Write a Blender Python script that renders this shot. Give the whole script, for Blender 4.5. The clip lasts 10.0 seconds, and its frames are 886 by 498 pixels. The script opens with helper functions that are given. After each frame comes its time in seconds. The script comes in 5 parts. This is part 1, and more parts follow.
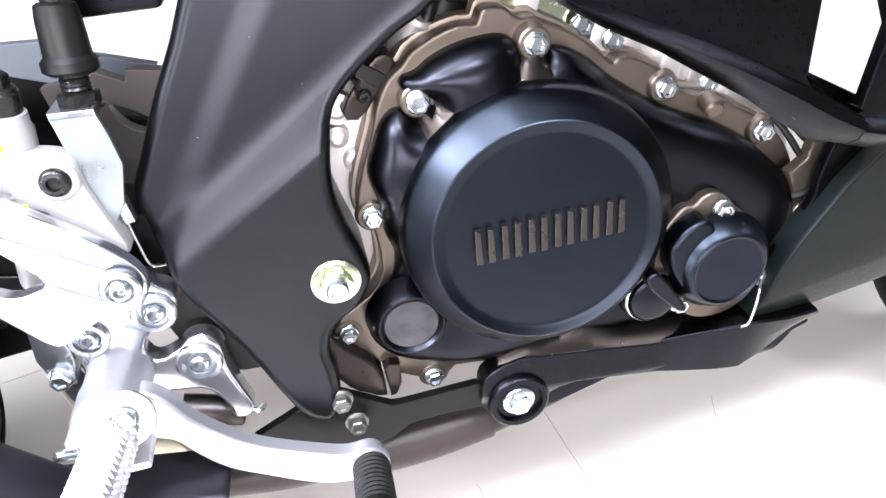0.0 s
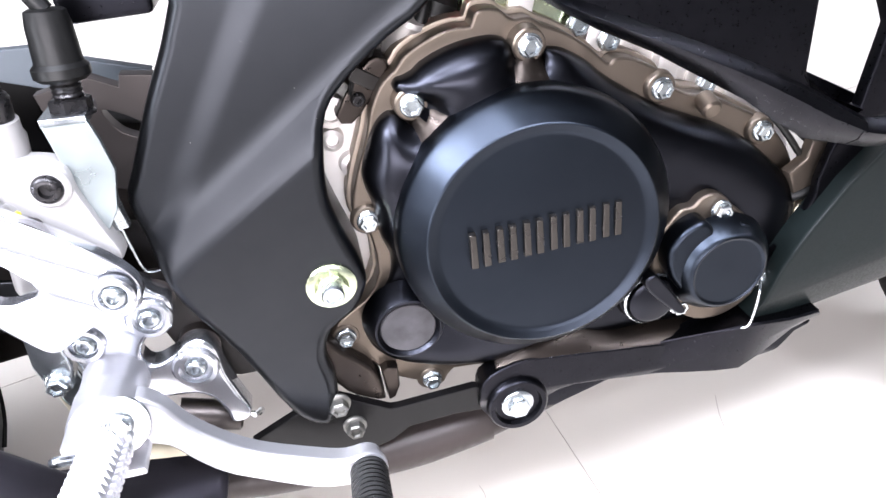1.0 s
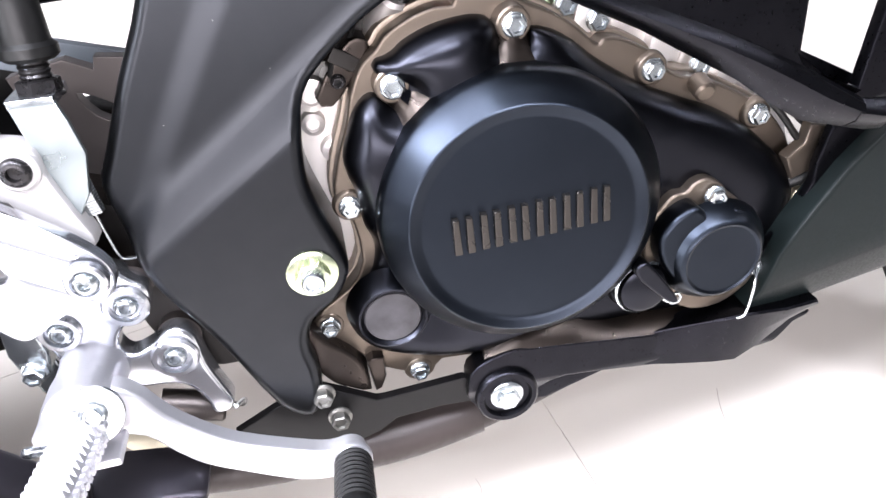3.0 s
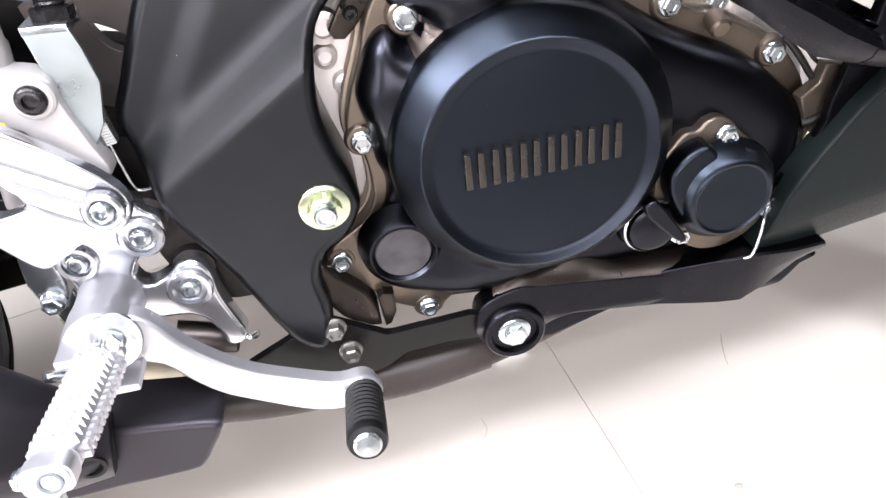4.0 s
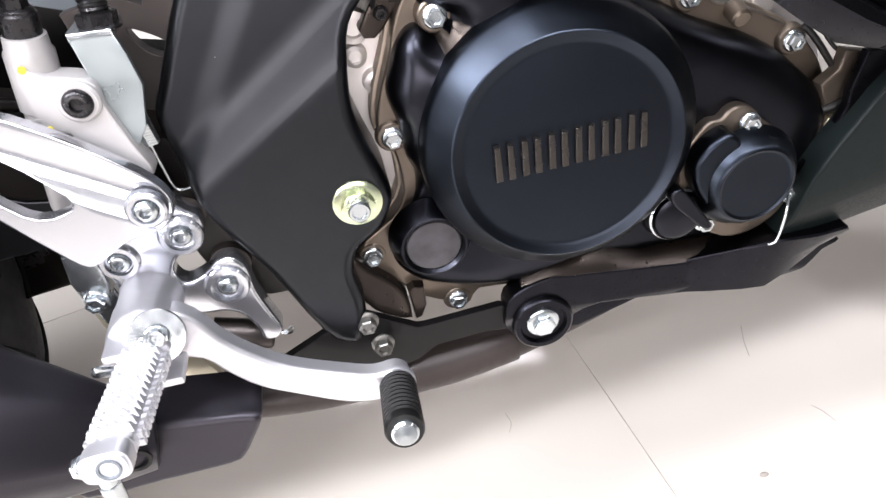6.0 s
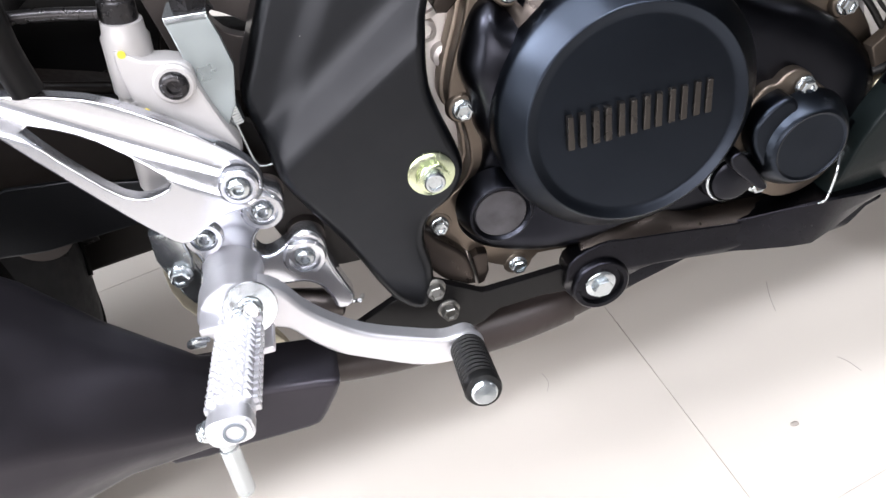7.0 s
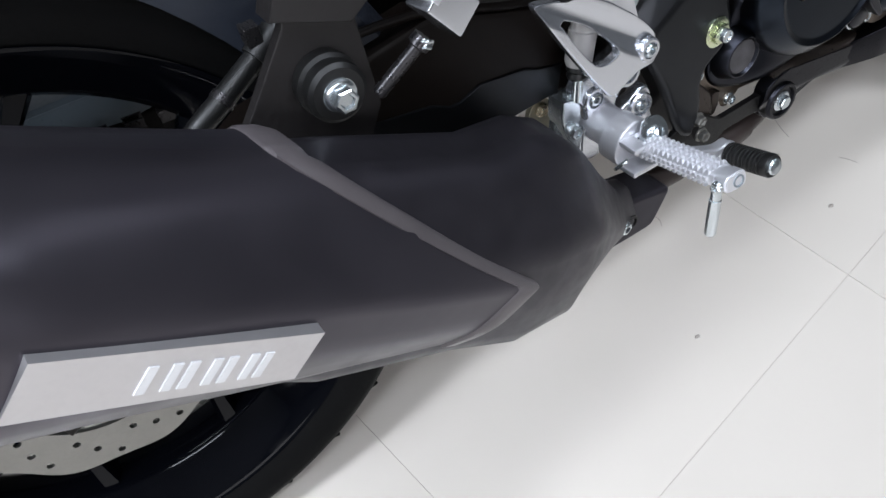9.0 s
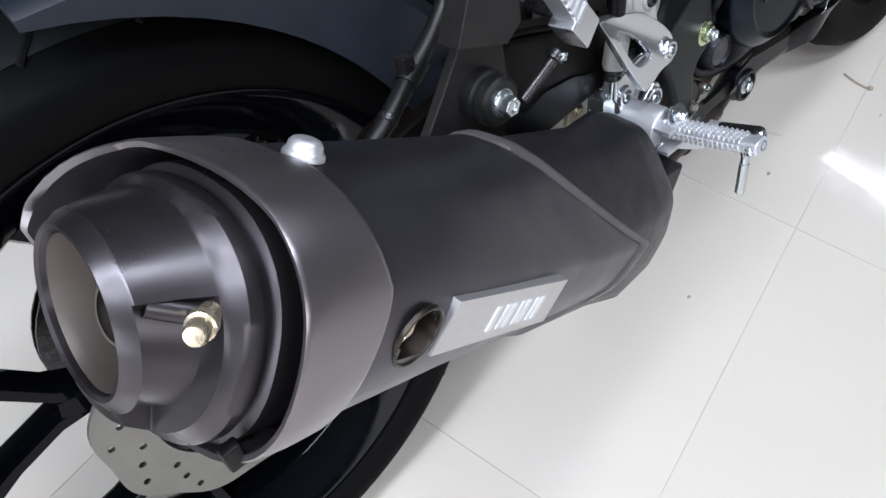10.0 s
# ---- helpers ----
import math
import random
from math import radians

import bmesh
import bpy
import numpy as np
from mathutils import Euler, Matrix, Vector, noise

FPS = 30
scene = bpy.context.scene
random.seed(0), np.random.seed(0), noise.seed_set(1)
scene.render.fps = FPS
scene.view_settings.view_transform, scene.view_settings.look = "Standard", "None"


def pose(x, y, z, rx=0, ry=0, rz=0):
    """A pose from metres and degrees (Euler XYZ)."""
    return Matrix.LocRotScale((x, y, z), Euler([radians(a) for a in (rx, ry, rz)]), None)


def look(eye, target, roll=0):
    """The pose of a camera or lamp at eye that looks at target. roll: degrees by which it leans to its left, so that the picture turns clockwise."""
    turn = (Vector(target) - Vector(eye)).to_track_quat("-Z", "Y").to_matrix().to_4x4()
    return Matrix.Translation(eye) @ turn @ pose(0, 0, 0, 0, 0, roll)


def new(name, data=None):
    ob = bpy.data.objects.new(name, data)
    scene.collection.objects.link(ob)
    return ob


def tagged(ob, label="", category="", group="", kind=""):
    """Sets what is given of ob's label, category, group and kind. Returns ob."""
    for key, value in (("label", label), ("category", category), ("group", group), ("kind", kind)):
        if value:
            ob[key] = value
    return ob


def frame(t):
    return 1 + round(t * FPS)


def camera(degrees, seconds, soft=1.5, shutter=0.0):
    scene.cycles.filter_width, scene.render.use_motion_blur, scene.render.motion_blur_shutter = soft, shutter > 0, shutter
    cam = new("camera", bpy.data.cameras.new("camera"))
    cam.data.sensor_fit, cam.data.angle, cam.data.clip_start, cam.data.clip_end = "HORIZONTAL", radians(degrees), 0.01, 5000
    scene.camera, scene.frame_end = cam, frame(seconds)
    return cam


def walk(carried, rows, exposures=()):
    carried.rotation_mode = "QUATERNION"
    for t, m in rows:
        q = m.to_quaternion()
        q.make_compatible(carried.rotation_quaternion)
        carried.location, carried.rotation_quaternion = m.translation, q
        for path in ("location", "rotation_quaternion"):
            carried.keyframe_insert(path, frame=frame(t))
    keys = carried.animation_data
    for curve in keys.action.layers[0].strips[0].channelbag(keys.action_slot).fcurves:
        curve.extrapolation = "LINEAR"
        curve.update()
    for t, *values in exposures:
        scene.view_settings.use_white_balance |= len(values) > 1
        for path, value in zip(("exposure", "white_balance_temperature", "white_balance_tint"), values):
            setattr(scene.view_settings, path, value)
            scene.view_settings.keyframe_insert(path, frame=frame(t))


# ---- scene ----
cam = camera(63.0, 10.0)
PATH = [
    (0, (0.0018, -0.3041, 0.7064), (0.1494, 0.3789, -0.0090), -2.23),
    (0.5, (0.0069, -0.3016, 0.7071), (0.1514, 0.3857, -0.0047), -2.85),
    (1, (0.0089, -0.3018, 0.7068), (0.1462, 0.3812, -0.0106), -3.17),
    (1.5, (0.0109, -0.3035, 0.7072), (0.1484, 0.3819, -0.0079), -3.21),
    (2, (0.0137, -0.3030, 0.7037), (0.1449, 0.3832, -0.0118), -3.46),
    (2.2, (0.0112, -0.2998, 0.6980), (0.1138, 0.2167, 0.1640), -3.05),
    (3.3, (0.0254, -0.3023, 0.6935), (0.1120, 0.2023, 0.1455), -4.49),
    (3.5, (0.0218, -0.3064, 0.6902), (0.1377, 0.3565, -0.0495), -5.10),
    (4, (0.0182, -0.3095, 0.6922), (0.1205, 0.3263, -0.0728), -4.18),
    (4.5, (0.0145, -0.3136, 0.6949), (0.1069, 0.3222, -0.0714), -5.10),
    (5, (0.0098, -0.3176, 0.6984), (0.0948, 0.3182, -0.0687), -6.16),
    (5.2, (0.0081, -0.3193, 0.6959), (0.0762, 0.1633, 0.1258), -6.22),
    (6.3, (0.0018, -0.3169, 0.6955), (0.0706, 0.1650, 0.1249), -6.31),
    (6.5, (-0.0009, -0.3164, 0.6990), (0.0898, 0.3213, -0.0659), -6.67),
    (7, (-0.0422, -0.3162, 0.7123), (0.0491, 0.2889, -0.0786), -7.49),
    (7.2, (-0.0825, -0.3135, 0.7176), (0.0049, 0.1219, 0.1132), -7.79),
    (7.5, (-0.1360, -0.3206, 0.7546), (0.0191, 0.2290, -0.0663), -7.84),
    (7.7, (-0.1789, -0.3258, 0.7792), (-0.0491, 0.0841, 0.1646), -6.30),
    (8, (-0.2658, -0.3357, 0.8180), (-0.0317, 0.1830, -0.0043), -1.96),
    (8.2, (-0.3092, -0.3482, 0.8267), (-0.1137, 0.0353, 0.2126), -1.46),
    (8.5, (-0.3498, -0.3607, 0.8102), (-0.0888, 0.1434, -0.0130), -1.73),
    (8.7, (-0.3986, -0.3533, 0.8077), (-0.1961, 0.0192, 0.1890), -2.13),
    (9, (-0.4708, -0.3310, 0.8312), (-0.1801, 0.1442, 0.0008), -1.50),
    (9.2, (-0.5271, -0.3196, 0.8414), (-0.2849, 0.0325, 0.2250), -1.54),
    (9.5, (-0.5819, -0.3021, 0.8600), (-0.2213, 0.1379, 0.0376), 0.69),
    (9.7, (-0.6112, -0.3011, 0.8744), (-0.3220, 0.0259, 0.2645), 0.56),
    (10, (-0.6555, -0.2842, 0.8857), (-0.2274, 0.1222, 0.0785), 2.99),
]
EXPOSURE = [(0.0, 1.08, 6600, 14), (2.2, 1.08, 6650, 14), (3.5, 1.02, 6850, 15), (4.0, 0.66, 7000, 15), (4.5, 0.40, 7100, 15), (6.5, 0.36, 7000, 13), (7.0, 0.16, 6950, 12), (7.5, -0.28, 6800, 9), (8.0, -0.58, 6750, 8), (9.0, -0.58, 6500, 8), (10.0, -0.57, 6450, 8)]
walk(cam, [(t, look(eye, target, roll)) for t, eye, target, roll in PATH], EXPOSURE)

# ---- light ----
world = bpy.data.worlds.new("showroom_air")
scene.world = world
world.use_nodes = True
world.node_tree.nodes["Background"].inputs[0].default_value = (0.75, 0.85, 1.0, 1)
world.node_tree.nodes["Background"].inputs[1].default_value = 0.3

def ceiling_lamp(x, y, z, length, turn, watts, colour, width=0.05):
    lamp = bpy.data.lights.new("overhead_light", "AREA")
    lamp.shape, lamp.size, lamp.size_y = "RECTANGLE", length, width
    lamp.energy, lamp.color = watts, colour
    ob = new("overhead_light", lamp)
    ob.matrix_world = pose(x, y, z, 0, 0, turn)
    return ob


COOL = (0.82, 0.88, 1.0)
# The first tube is mirrored in the floor; the rest are added for highlights.
TUBE_AND_ADDED_LAMPS = [(4.0, -0.3, 2.90, 1.2, 90, 26, COOL), (-0.5, 0.0, 2.90, 1.2, 0, 26, COOL, 0.25), (-1.9, -0.15, 2.90, 1.2, 0, 60, COOL, 0.25), (-1.5, -1.05, 2.90, 1.2, 0, 58, COOL, 0.25), (0.25, -0.80, 2.90, 1.2, 0, 52, COOL, 0.25), (-3.2, -0.20, 2.90, 1.5, 0, 170, COOL, 0.5), (1.4, -1.2, 2.90, 1.2, 0, 24, COOL), (0.2, 1.8, 2.90, 1.2, 0, 5, COOL)]
for spec in TUBE_AND_ADDED_LAMPS:
    ceiling_lamp(*spec)

# added lamps in unseen openings, for sheen on the dark parts
south_fill = bpy.data.lights.new("south_sheen_lamp", "AREA")
south_fill.shape, south_fill.size, south_fill.size_y, south_fill.energy, south_fill.color = "RECTANGLE", 4.1, 1.4, 120, (0.95, 0.94, 1.0)
south_fill_ob = new("south_sheen_lamp", south_fill)
south_fill_ob.matrix_world = pose(-1.1, -4.22, 1.975, 90, 0, 0)
west = bpy.data.lights.new("west_sheen_lamp", "AREA")
west.shape, west.size, west.size_y, west.energy, west.color = "RECTANGLE", 3.1, 2.0, 140, (0.88, 0.93, 1.0)
west_ob = new("west_sheen_lamp", west)
west_ob.matrix_world = pose(-4.62, -1.75, 1.45, 90, 0, -90)


# ---- helpers for meshes ----
LEAN = 15.0                                   # on its side stand, tipped to its left
V = Vector


def mesh_object(name, bm, material, smooth=True):
    bmesh.ops.recalc_face_normals(bm, faces=bm.faces)
    me = bpy.data.meshes.new(name)
    bm.to_mesh(me)
    bm.free()
    me.materials.append(material)
    for p in me.polygons:
        p.use_smooth = smooth
    if smooth:
        me.set_sharp_from_angle(angle=radians(38))
    return new(name, me)


def part(name, bm, material, parent, label=""):
    ob = mesh_object(name, bm, material)
    ob.parent = parent
    flat = ob.modifiers.new("weighted_normals", "WEIGHTED_NORMAL")
    flat.keep_sharp = True
    if label:
        tagged(ob, label)
    return ob


def thing(name, label, category, m=None, group="", kind=""):
    ob = new(name)
    ob.empty_display_size = 0.05
    if m is not None:
        ob.matrix_world = m
    return tagged(ob, label, category, group, kind)


def rounded(pts, steps=4, closed=True):
    """A smooth closed or open line through the points (Catmull-Rom)."""
    out, n = [], len(pts)
    P = [V(p) for p in pts]
    span = range(n) if closed else range(n - 1)
    for i in span:
        if closed:
            a, b, c, d = P[i - 1], P[i], P[(i + 1) % n], P[(i + 2) % n]
        else:
            a, b, c, d = P[max(i - 1, 0)], P[i], P[i + 1], P[min(i + 2, n - 1)]
        for k in range(steps):
            t = k / steps
            out.append(0.5 * ((2 * b) + (c - a) * t + (2 * a - 5 * b + 4 * c - d) * t * t + (3 * b - a - 3 * c + d) * t ** 3))
    if not closed:
        out.append(P[-1])
    return out


def circle(cx, cz, r, n=24, a0=0.0):
    return [(cx + r * math.cos(a0 + 2 * math.pi * i / n), cz + r * math.sin(a0 + 2 * math.pi * i / n)) for i in range(n)]


def slab(pts, y0, y1, bevel=0.0015, holes=(), segments=2, bm=None):
    """A plate cut to an outline in (x, z), from y0 (outer face) to y1 (inner face), with rounded outer edges."""
    own = bmesh.new()
    for ring in (pts, *holes):
        vs = [own.verts.new((p[0], y0, p[1])) for p in ring]
        for a, b in zip(vs, vs[1:] + vs[:1]):
            own.edges.new((a, b))
    if holes:
        bmesh.ops.triangle_fill(own, edges=own.edges[:], use_beauty=True, use_dissolve=False)
        bmesh.ops.dissolve_limit(own, angle_limit=0.01, verts=own.verts[:], edges=[e for e in own.edges if len(e.link_faces) == 2])
    else:
        own.faces.new(own.verts[:])
    front = own.faces[:]
    rim = [e for e in own.edges if len(e.link_faces) == 1]
    res = bmesh.ops.extrude_face_region(own, geom=front, use_keep_orig=True)
    back = [v for v in res["geom"] if isinstance(v, bmesh.types.BMVert)]
    bmesh.ops.translate(own, verts=back, vec=(0, y1 - y0, 0))
    if bevel:
        bmesh.ops.bevel(own, geom=[e for e in rim if e.is_valid], offset=bevel, segments=segments, profile=0.5, affect="EDGES", clamp_overlap=True)
    return joined(own, bm)


def joined(own, bm):
    if bm is None:
        return own
    me = bpy.data.meshes.new("tmp")
    own.to_mesh(me)
    own.free()
    bm.from_mesh(me)
    bpy.data.meshes.remove(me)
    return bm


def ring_loft(rings, bm=None, cap=True, closed=True):
    """Skin through rings of points with equal counts."""
    own = bm or bmesh.new()
    vs = [[own.verts.new(p) for p in ring] for ring in rings]
    n = len(vs[0])
    for a, b in zip(vs, vs[1:]):
        for i in range(n if closed else n - 1):
            j = (i + 1) % n
            own.faces.new((a[i], a[j], b[j], b[i]))
    if cap:
        own.faces.new(vs[0][::-1])
        own.faces.new(vs[-1])
    return own


def frame_of(axis):
    axis = V(axis).normalized()
    side = axis.cross(V((0, 0, 1)))
    if side.length < 0.05:
        side = axis.cross(V((1, 0, 0)))
    side.normalize()
    return axis, side, axis.cross(side).normalized()


def lathe(profile, at, axis=(0, -1, 0), n=32, bm=None, cap=True):
    """Turn a profile of (radius, height along the axis) about the axis."""
    a, s, u = frame_of(axis)
    o = V(at)
    rings = [[o + a * h + (s * math.cos(t) + u * math.sin(t)) * max(r, 1e-4) for t in [2 * math.pi * i / n for i in range(n)]] for r, h in profile]
    return ring_loft(rings, bm, cap)


def rod(p0, p1, r, n=16, bm=None, r1=None, bevel=0.0):
    p0, p1 = V(p0), V(p1)
    d = (p1 - p0).length
    r1 = r if r1 is None else r1
    prof = [(r, 0), (r1, d)] if not bevel else [(r - bevel, 0), (r, bevel), (r1, d - bevel), (r1 - bevel, d)]
    return lathe(prof, p0, p1 - p0, n, bm)


def tube(pts, r, n=12, steps=6, bm=None, cap=True, radii=None):
    """A round bar swept along a smooth line."""
    line = rounded(pts, steps, closed=False) if steps > 1 else [V(p) for p in pts]
    rings, side = [], None
    m = len(line)
    for i, p in enumerate(line):
        d = (line[min(i + 1, m - 1)] - line[max(i - 1, 0)]).normalized()
        if side is None:
            side = frame_of(d)[1]
        side = (side - d * side.dot(d)).normalized()
        up = d.cross(side)
        rad = r if radii is None else radii[0] + (radii[1] - radii[0]) * i / (m - 1)
        rings.append([p + (side * math.cos(t) + up * math.sin(t)) * rad for t in [2 * math.pi * k / n for k in range(n)]])
    return ring_loft(rings, bm, cap)


def box(lo, hi, bevel=0.001, bm=None, turn=None):
    own = bmesh.new()
    lo, hi = V(lo), V(hi)
    m = Matrix.LocRotScale((lo + hi) / 2, None, hi - lo)
    bmesh.ops.create_cube(own, size=1.0, matrix=m)
    if bevel:
        bmesh.ops.bevel(own, geom=own.edges[:], offset=bevel, segments=2, profile=0.5, affect="EDGES", clamp_overlap=True)
    if turn is not None:
        bmesh.ops.transform(own, matrix=turn, verts=own.verts)
    return joined(own, bm)


def hexbolt(at, axis=(0, -1, 0), d=0.010, h=0.006, flange=0.0065, dish=True, bm=None):
    """A flange bolt: washer face, hexagonal head with a dished top."""
    a, s, u = frame_of(axis)
    o, r = V(at), d / 2 / math.cos(math.pi / 6)
    own = bm or bmesh.new()
    lathe([(flange, 0), (flange, 0.0012), (flange * 0.9, 0.0019), (r * 0.95, 0.0024)], o, axis, 24, own)
    hexa = lambda rad, k: [o + a * k + (s * math.cos(t) + u * math.sin(t)) * rad for t in [math.pi / 3 * i for i in range(6)]]
    rings = [hexa(r, 0.002), hexa(r, h - 0.0008), hexa(r * 0.86, h)]
    if dish:
        rings += [hexa(r * 0.62, h), hexa(r * 0.52, h - 0.0016)]
    return ring_loft(rings, own)


def socket_bolt(at, axis=(0, -1, 0), r=0.0065, h=0.004, socket=0.003, bm=None):
    """A button-head screw with a hexagonal socket."""
    a, s, u = frame_of(axis)
    o = V(at)
    own = bm or bmesh.new()
    prof = [(r, 0), (r, h * 0.45), (r * 0.86, h * 0.85), (r * 0.66, h), (socket, h), (socket * 0.95, h * 0.25), (0.0002, h * 0.2)]
    return lathe(prof, at, axis, 24, own)

# ---- materials ----
def material(name, base, rough=0.5, metal=0.0, grain=0.0, scale=120.0, bump=0.0, spread=0.08, coat=0.0, second=None, spots=0.0, gloss=0.5):
    """A surface with colour and roughness that vary at two scales, and fine relief."""
    m = bpy.data.materials.new(name)
    m.use_nodes = True
    nt = m.node_tree
    b = nt.nodes["Principled BSDF"]
    b.inputs["Metallic"].default_value = metal
    b.inputs["Coat Weight"].default_value = coat
    b.inputs["Coat Roughness"].default_value = 0.12
    b.inputs["Specular IOR Level"].default_value = gloss
    tc = nt.nodes.new("ShaderNodeTexCoord")
    n1 = nt.nodes.new("ShaderNodeTexNoise")
    n1.inputs["Scale"].default_value = scale
    n1.inputs["Detail"].default_value = 6
    n2 = nt.nodes.new("ShaderNodeTexNoise")
    n2.inputs["Scale"].default_value = scale / 9
    n2.inputs["Detail"].default_value = 4
    for n in (n1, n2):
        nt.links.new(tc.outputs["Object"], n.inputs["Vector"])
    ramp = nt.nodes.new("ShaderNodeMix")
    ramp.data_type = "RGBA"
    c = V(base)
    lo = c * (1 - grain)
    hi = V(second) if second else c * (1 + grain)
    ramp.inputs[6].default_value = (*lo, 1)
    ramp.inputs[7].default_value = (*hi, 1)
    nt.links.new(n2.outputs["Fac"], ramp.inputs[0])
    nt.links.new(ramp.outputs[2], b.inputs["Base Color"])
    if spots:
        sp = nt.nodes.new("ShaderNodeTexVoronoi")
        sp.inputs["Scale"].default_value = 95
        nt.links.new(tc.outputs["Object"], sp.inputs["Vector"])
        lt = nt.nodes.new("ShaderNodeMath")
        lt.operation = "LESS_THAN"
        lt.inputs[1].default_value = spots
        nt.links.new(sp.outputs["Distance"], lt.inputs[0])
        dust = nt.nodes.new("ShaderNodeMix")
        dust.data_type = "RGBA"
        dust.inputs[7].default_value = (0.35, 0.34, 0.33, 1)
        nt.links.new(lt.outputs[0], dust.inputs[0])
        nt.links.new(ramp.outputs[2], dust.inputs[6])
        nt.links.new(dust.outputs[2], b.inputs["Base Color"])
    mr = nt.nodes.new("ShaderNodeMapRange")
    mr.inputs["From Min"].default_value, mr.inputs["From Max"].default_value = 0.3, 0.7
    mr.inputs["To Min"].default_value, mr.inputs["To Max"].default_value = max(rough - spread, 0.02), min(rough + spread, 1)
    nt.links.new(n1.outputs["Fac"], mr.inputs["Value"])
    nt.links.new(mr.outputs["Result"], b.inputs["Roughness"])
    if bump:
        bp = nt.nodes.new("ShaderNodeBump")
        bp.inputs["Strength"].default_value = 1.0
        bp.inputs["Distance"].default_value = bump
        nt.links.new(n1.outputs["Fac"], bp.inputs["Height"])
        nt.links.new(bp.outputs["Normal"], b.inputs["Normal"])
    return m


FRAME_BLACK = material("satin_black_frame_paint", (0.035, 0.037, 0.041), 0.33, 1, 0.1, 500, 0, 0.02, spots=0.022)
COVER_BLACK = material("dark_blue_black_satin_engine_paint", (0.024, 0.029, 0.038), 0.32, 1, 0.15, 300, 0, 0.02, spots=0.012)
# One cover paint: the brown copies hold reflected light in their base colour.
SHOULDER_BLACK = material("satin_black_cover_paint", (0.024, 0.025, 0.031), 0.30, 1, 0.2, 220, 0, 0.015)
CASE_BLACK = material("engine_paint_brown_reflection", (0.046, 0.037, 0.032), 0.32, 0.85, 0.15, 180, 0, 0.06)
FLANGE = material("cast_paint_bronze_and_reflection", (0.150, 0.122, 0.098), 0.36, 0.85, 0.2, 120, 0.00001, 0.08)
CASE_TAN = material("tan_cast_joint_face", (0.36, 0.30, 0.245), 0.45, 0.7, 0.15, 120, 0.00002, 0.08)
PLASTIC = material("moulded_black_plastic", (0.018, 0.018, 0.022), 0.32, 1, 0.2, 600, 0, 0.06)
COWL = material("dark_green_black_cowl_plastic", (0.0040, 0.0066, 0.0066), 0.42, 0, 0.25, 700, 0, gloss=0.19)
STEEL_BLACK = material("black_coated_steel", (0.0022, 0.0020, 0.0022), 0.38, 0, 0.3, 300, 0.00001, gloss=0.24)
PIPE = material("heat_brown_black_pipe", (0.028, 0.020, 0.018), 0.5, 0.2, 0.35, 150, 0.00003)
MUFFLER = material("matt_dark_grey_heat_paint", (0.060, 0.056, 0.070), 0.34, 0.82, 0.2, 25, 0.0, 0.06, second=(0.084, 0.077, 0.089))
MUFFLER_CAP = material("satin_gunmetal_heat_paint", (0.24, 0.217, 0.228), 0.32, 0.9, 0.15, 30, 0.0, 0.05)
ALU = material("polished_cast_aluminium", (0.66, 0.675, 0.715), 0.20, 0.95, 0.04, 40, 0.0, 0.03)
ALU_CAST = material("bead_blasted_aluminium", (0.66, 0.66, 0.69), 0.42, 0.85, 0.05, 300, 0.000004, 0.06)
ENGINE_ALU = material("raw_cast_engine_aluminium", (0.86, 0.82, 0.79), 0.42, 0.8, 0.2, 160, 0.00005, 0.12)
SILVER_PAINT = material("silver_cast_paint", (0.47, 0.455, 0.45), 0.42, 0.3, 0.06, 200, 0.00001)
ZINC = material("bright_zinc_plate", (0.56, 0.60, 0.62), 0.2, 0.95, 0.12, 160, 0.0, 0.08)
ZINC_YELLOW = material("yellow_zinc_plate", (0.78, 0.76, 0.45), 0.22, 1, 0.12, 250, 0.00001, second=(0.62, 0.78, 0.62))
BLACK_BOLT = material("black_oxide_steel", (0.045, 0.043, 0.045), 0.3, 0.8, 0.3, 300)
RUBBER = material("black_rubber", (0.0045, 0.0045, 0.0045), 0.42, 0, 0.3, 400, 0.00002, gloss=0.4)
TYRE = material("tyre_rubber", (0.0020, 0.0020, 0.0022), 0.6, 0, 0.3, 300, 0.00004, gloss=0.07)
RIM_BLACK = material("gloss_black_wheel_paint", (0.0014, 0.0016, 0.0026), 0.05, 0, 0.2, 100, gloss=0.10)
DISC = material("ground_steel_disc", (0.215, 0.21, 0.195), 0.40, 0.9, 0.1, 300, 0.00001)
PLATE_SILVER = material("brushed_silver_plate", (0.53, 0.515, 0.52), 0.4, 0.8, 0.05, 300)
WHITE_MARK = material("white_print", (0.62, 0.62, 0.63), 0.4)
BRASS = material("pale_brass", (0.70, 0.60, 0.45), 0.28, 0.9, 0.15, 200)
DARK = material("dark_grey_casting", (0.020, 0.017, 0.015), 0.5, 0.2, 0.4, 200, 0.00005)
RED = material("red_plastic", (0.5, 0.03, 0.03), 0.4)
COVER_MARK = material("dark_metal_relief", (0.056, 0.051, 0.047), 0.24, 0.9, 0.5, 140)
PLUG_FACE = material("dusty_grey_plug_face", (0.016, 0.015, 0.018), 0.4, 0.3, 0.9, 700, 0.00003, second=(0.09, 0.086, 0.095))
YELLOW = material("yellow_paint_dot", (0.75, 0.62, 0.05), 0.5)
BRASS_GREY = material("dull_gold_zinc", (0.50, 0.46, 0.36), 0.38, 0.8, 0.2, 150)
# Black that stands for the shade inside the tread grooves.
GROOVE = material("groove_shade_black", (0.004, 0.004, 0.004), 0.9, 0, 0.2, 200, gloss=0.2)
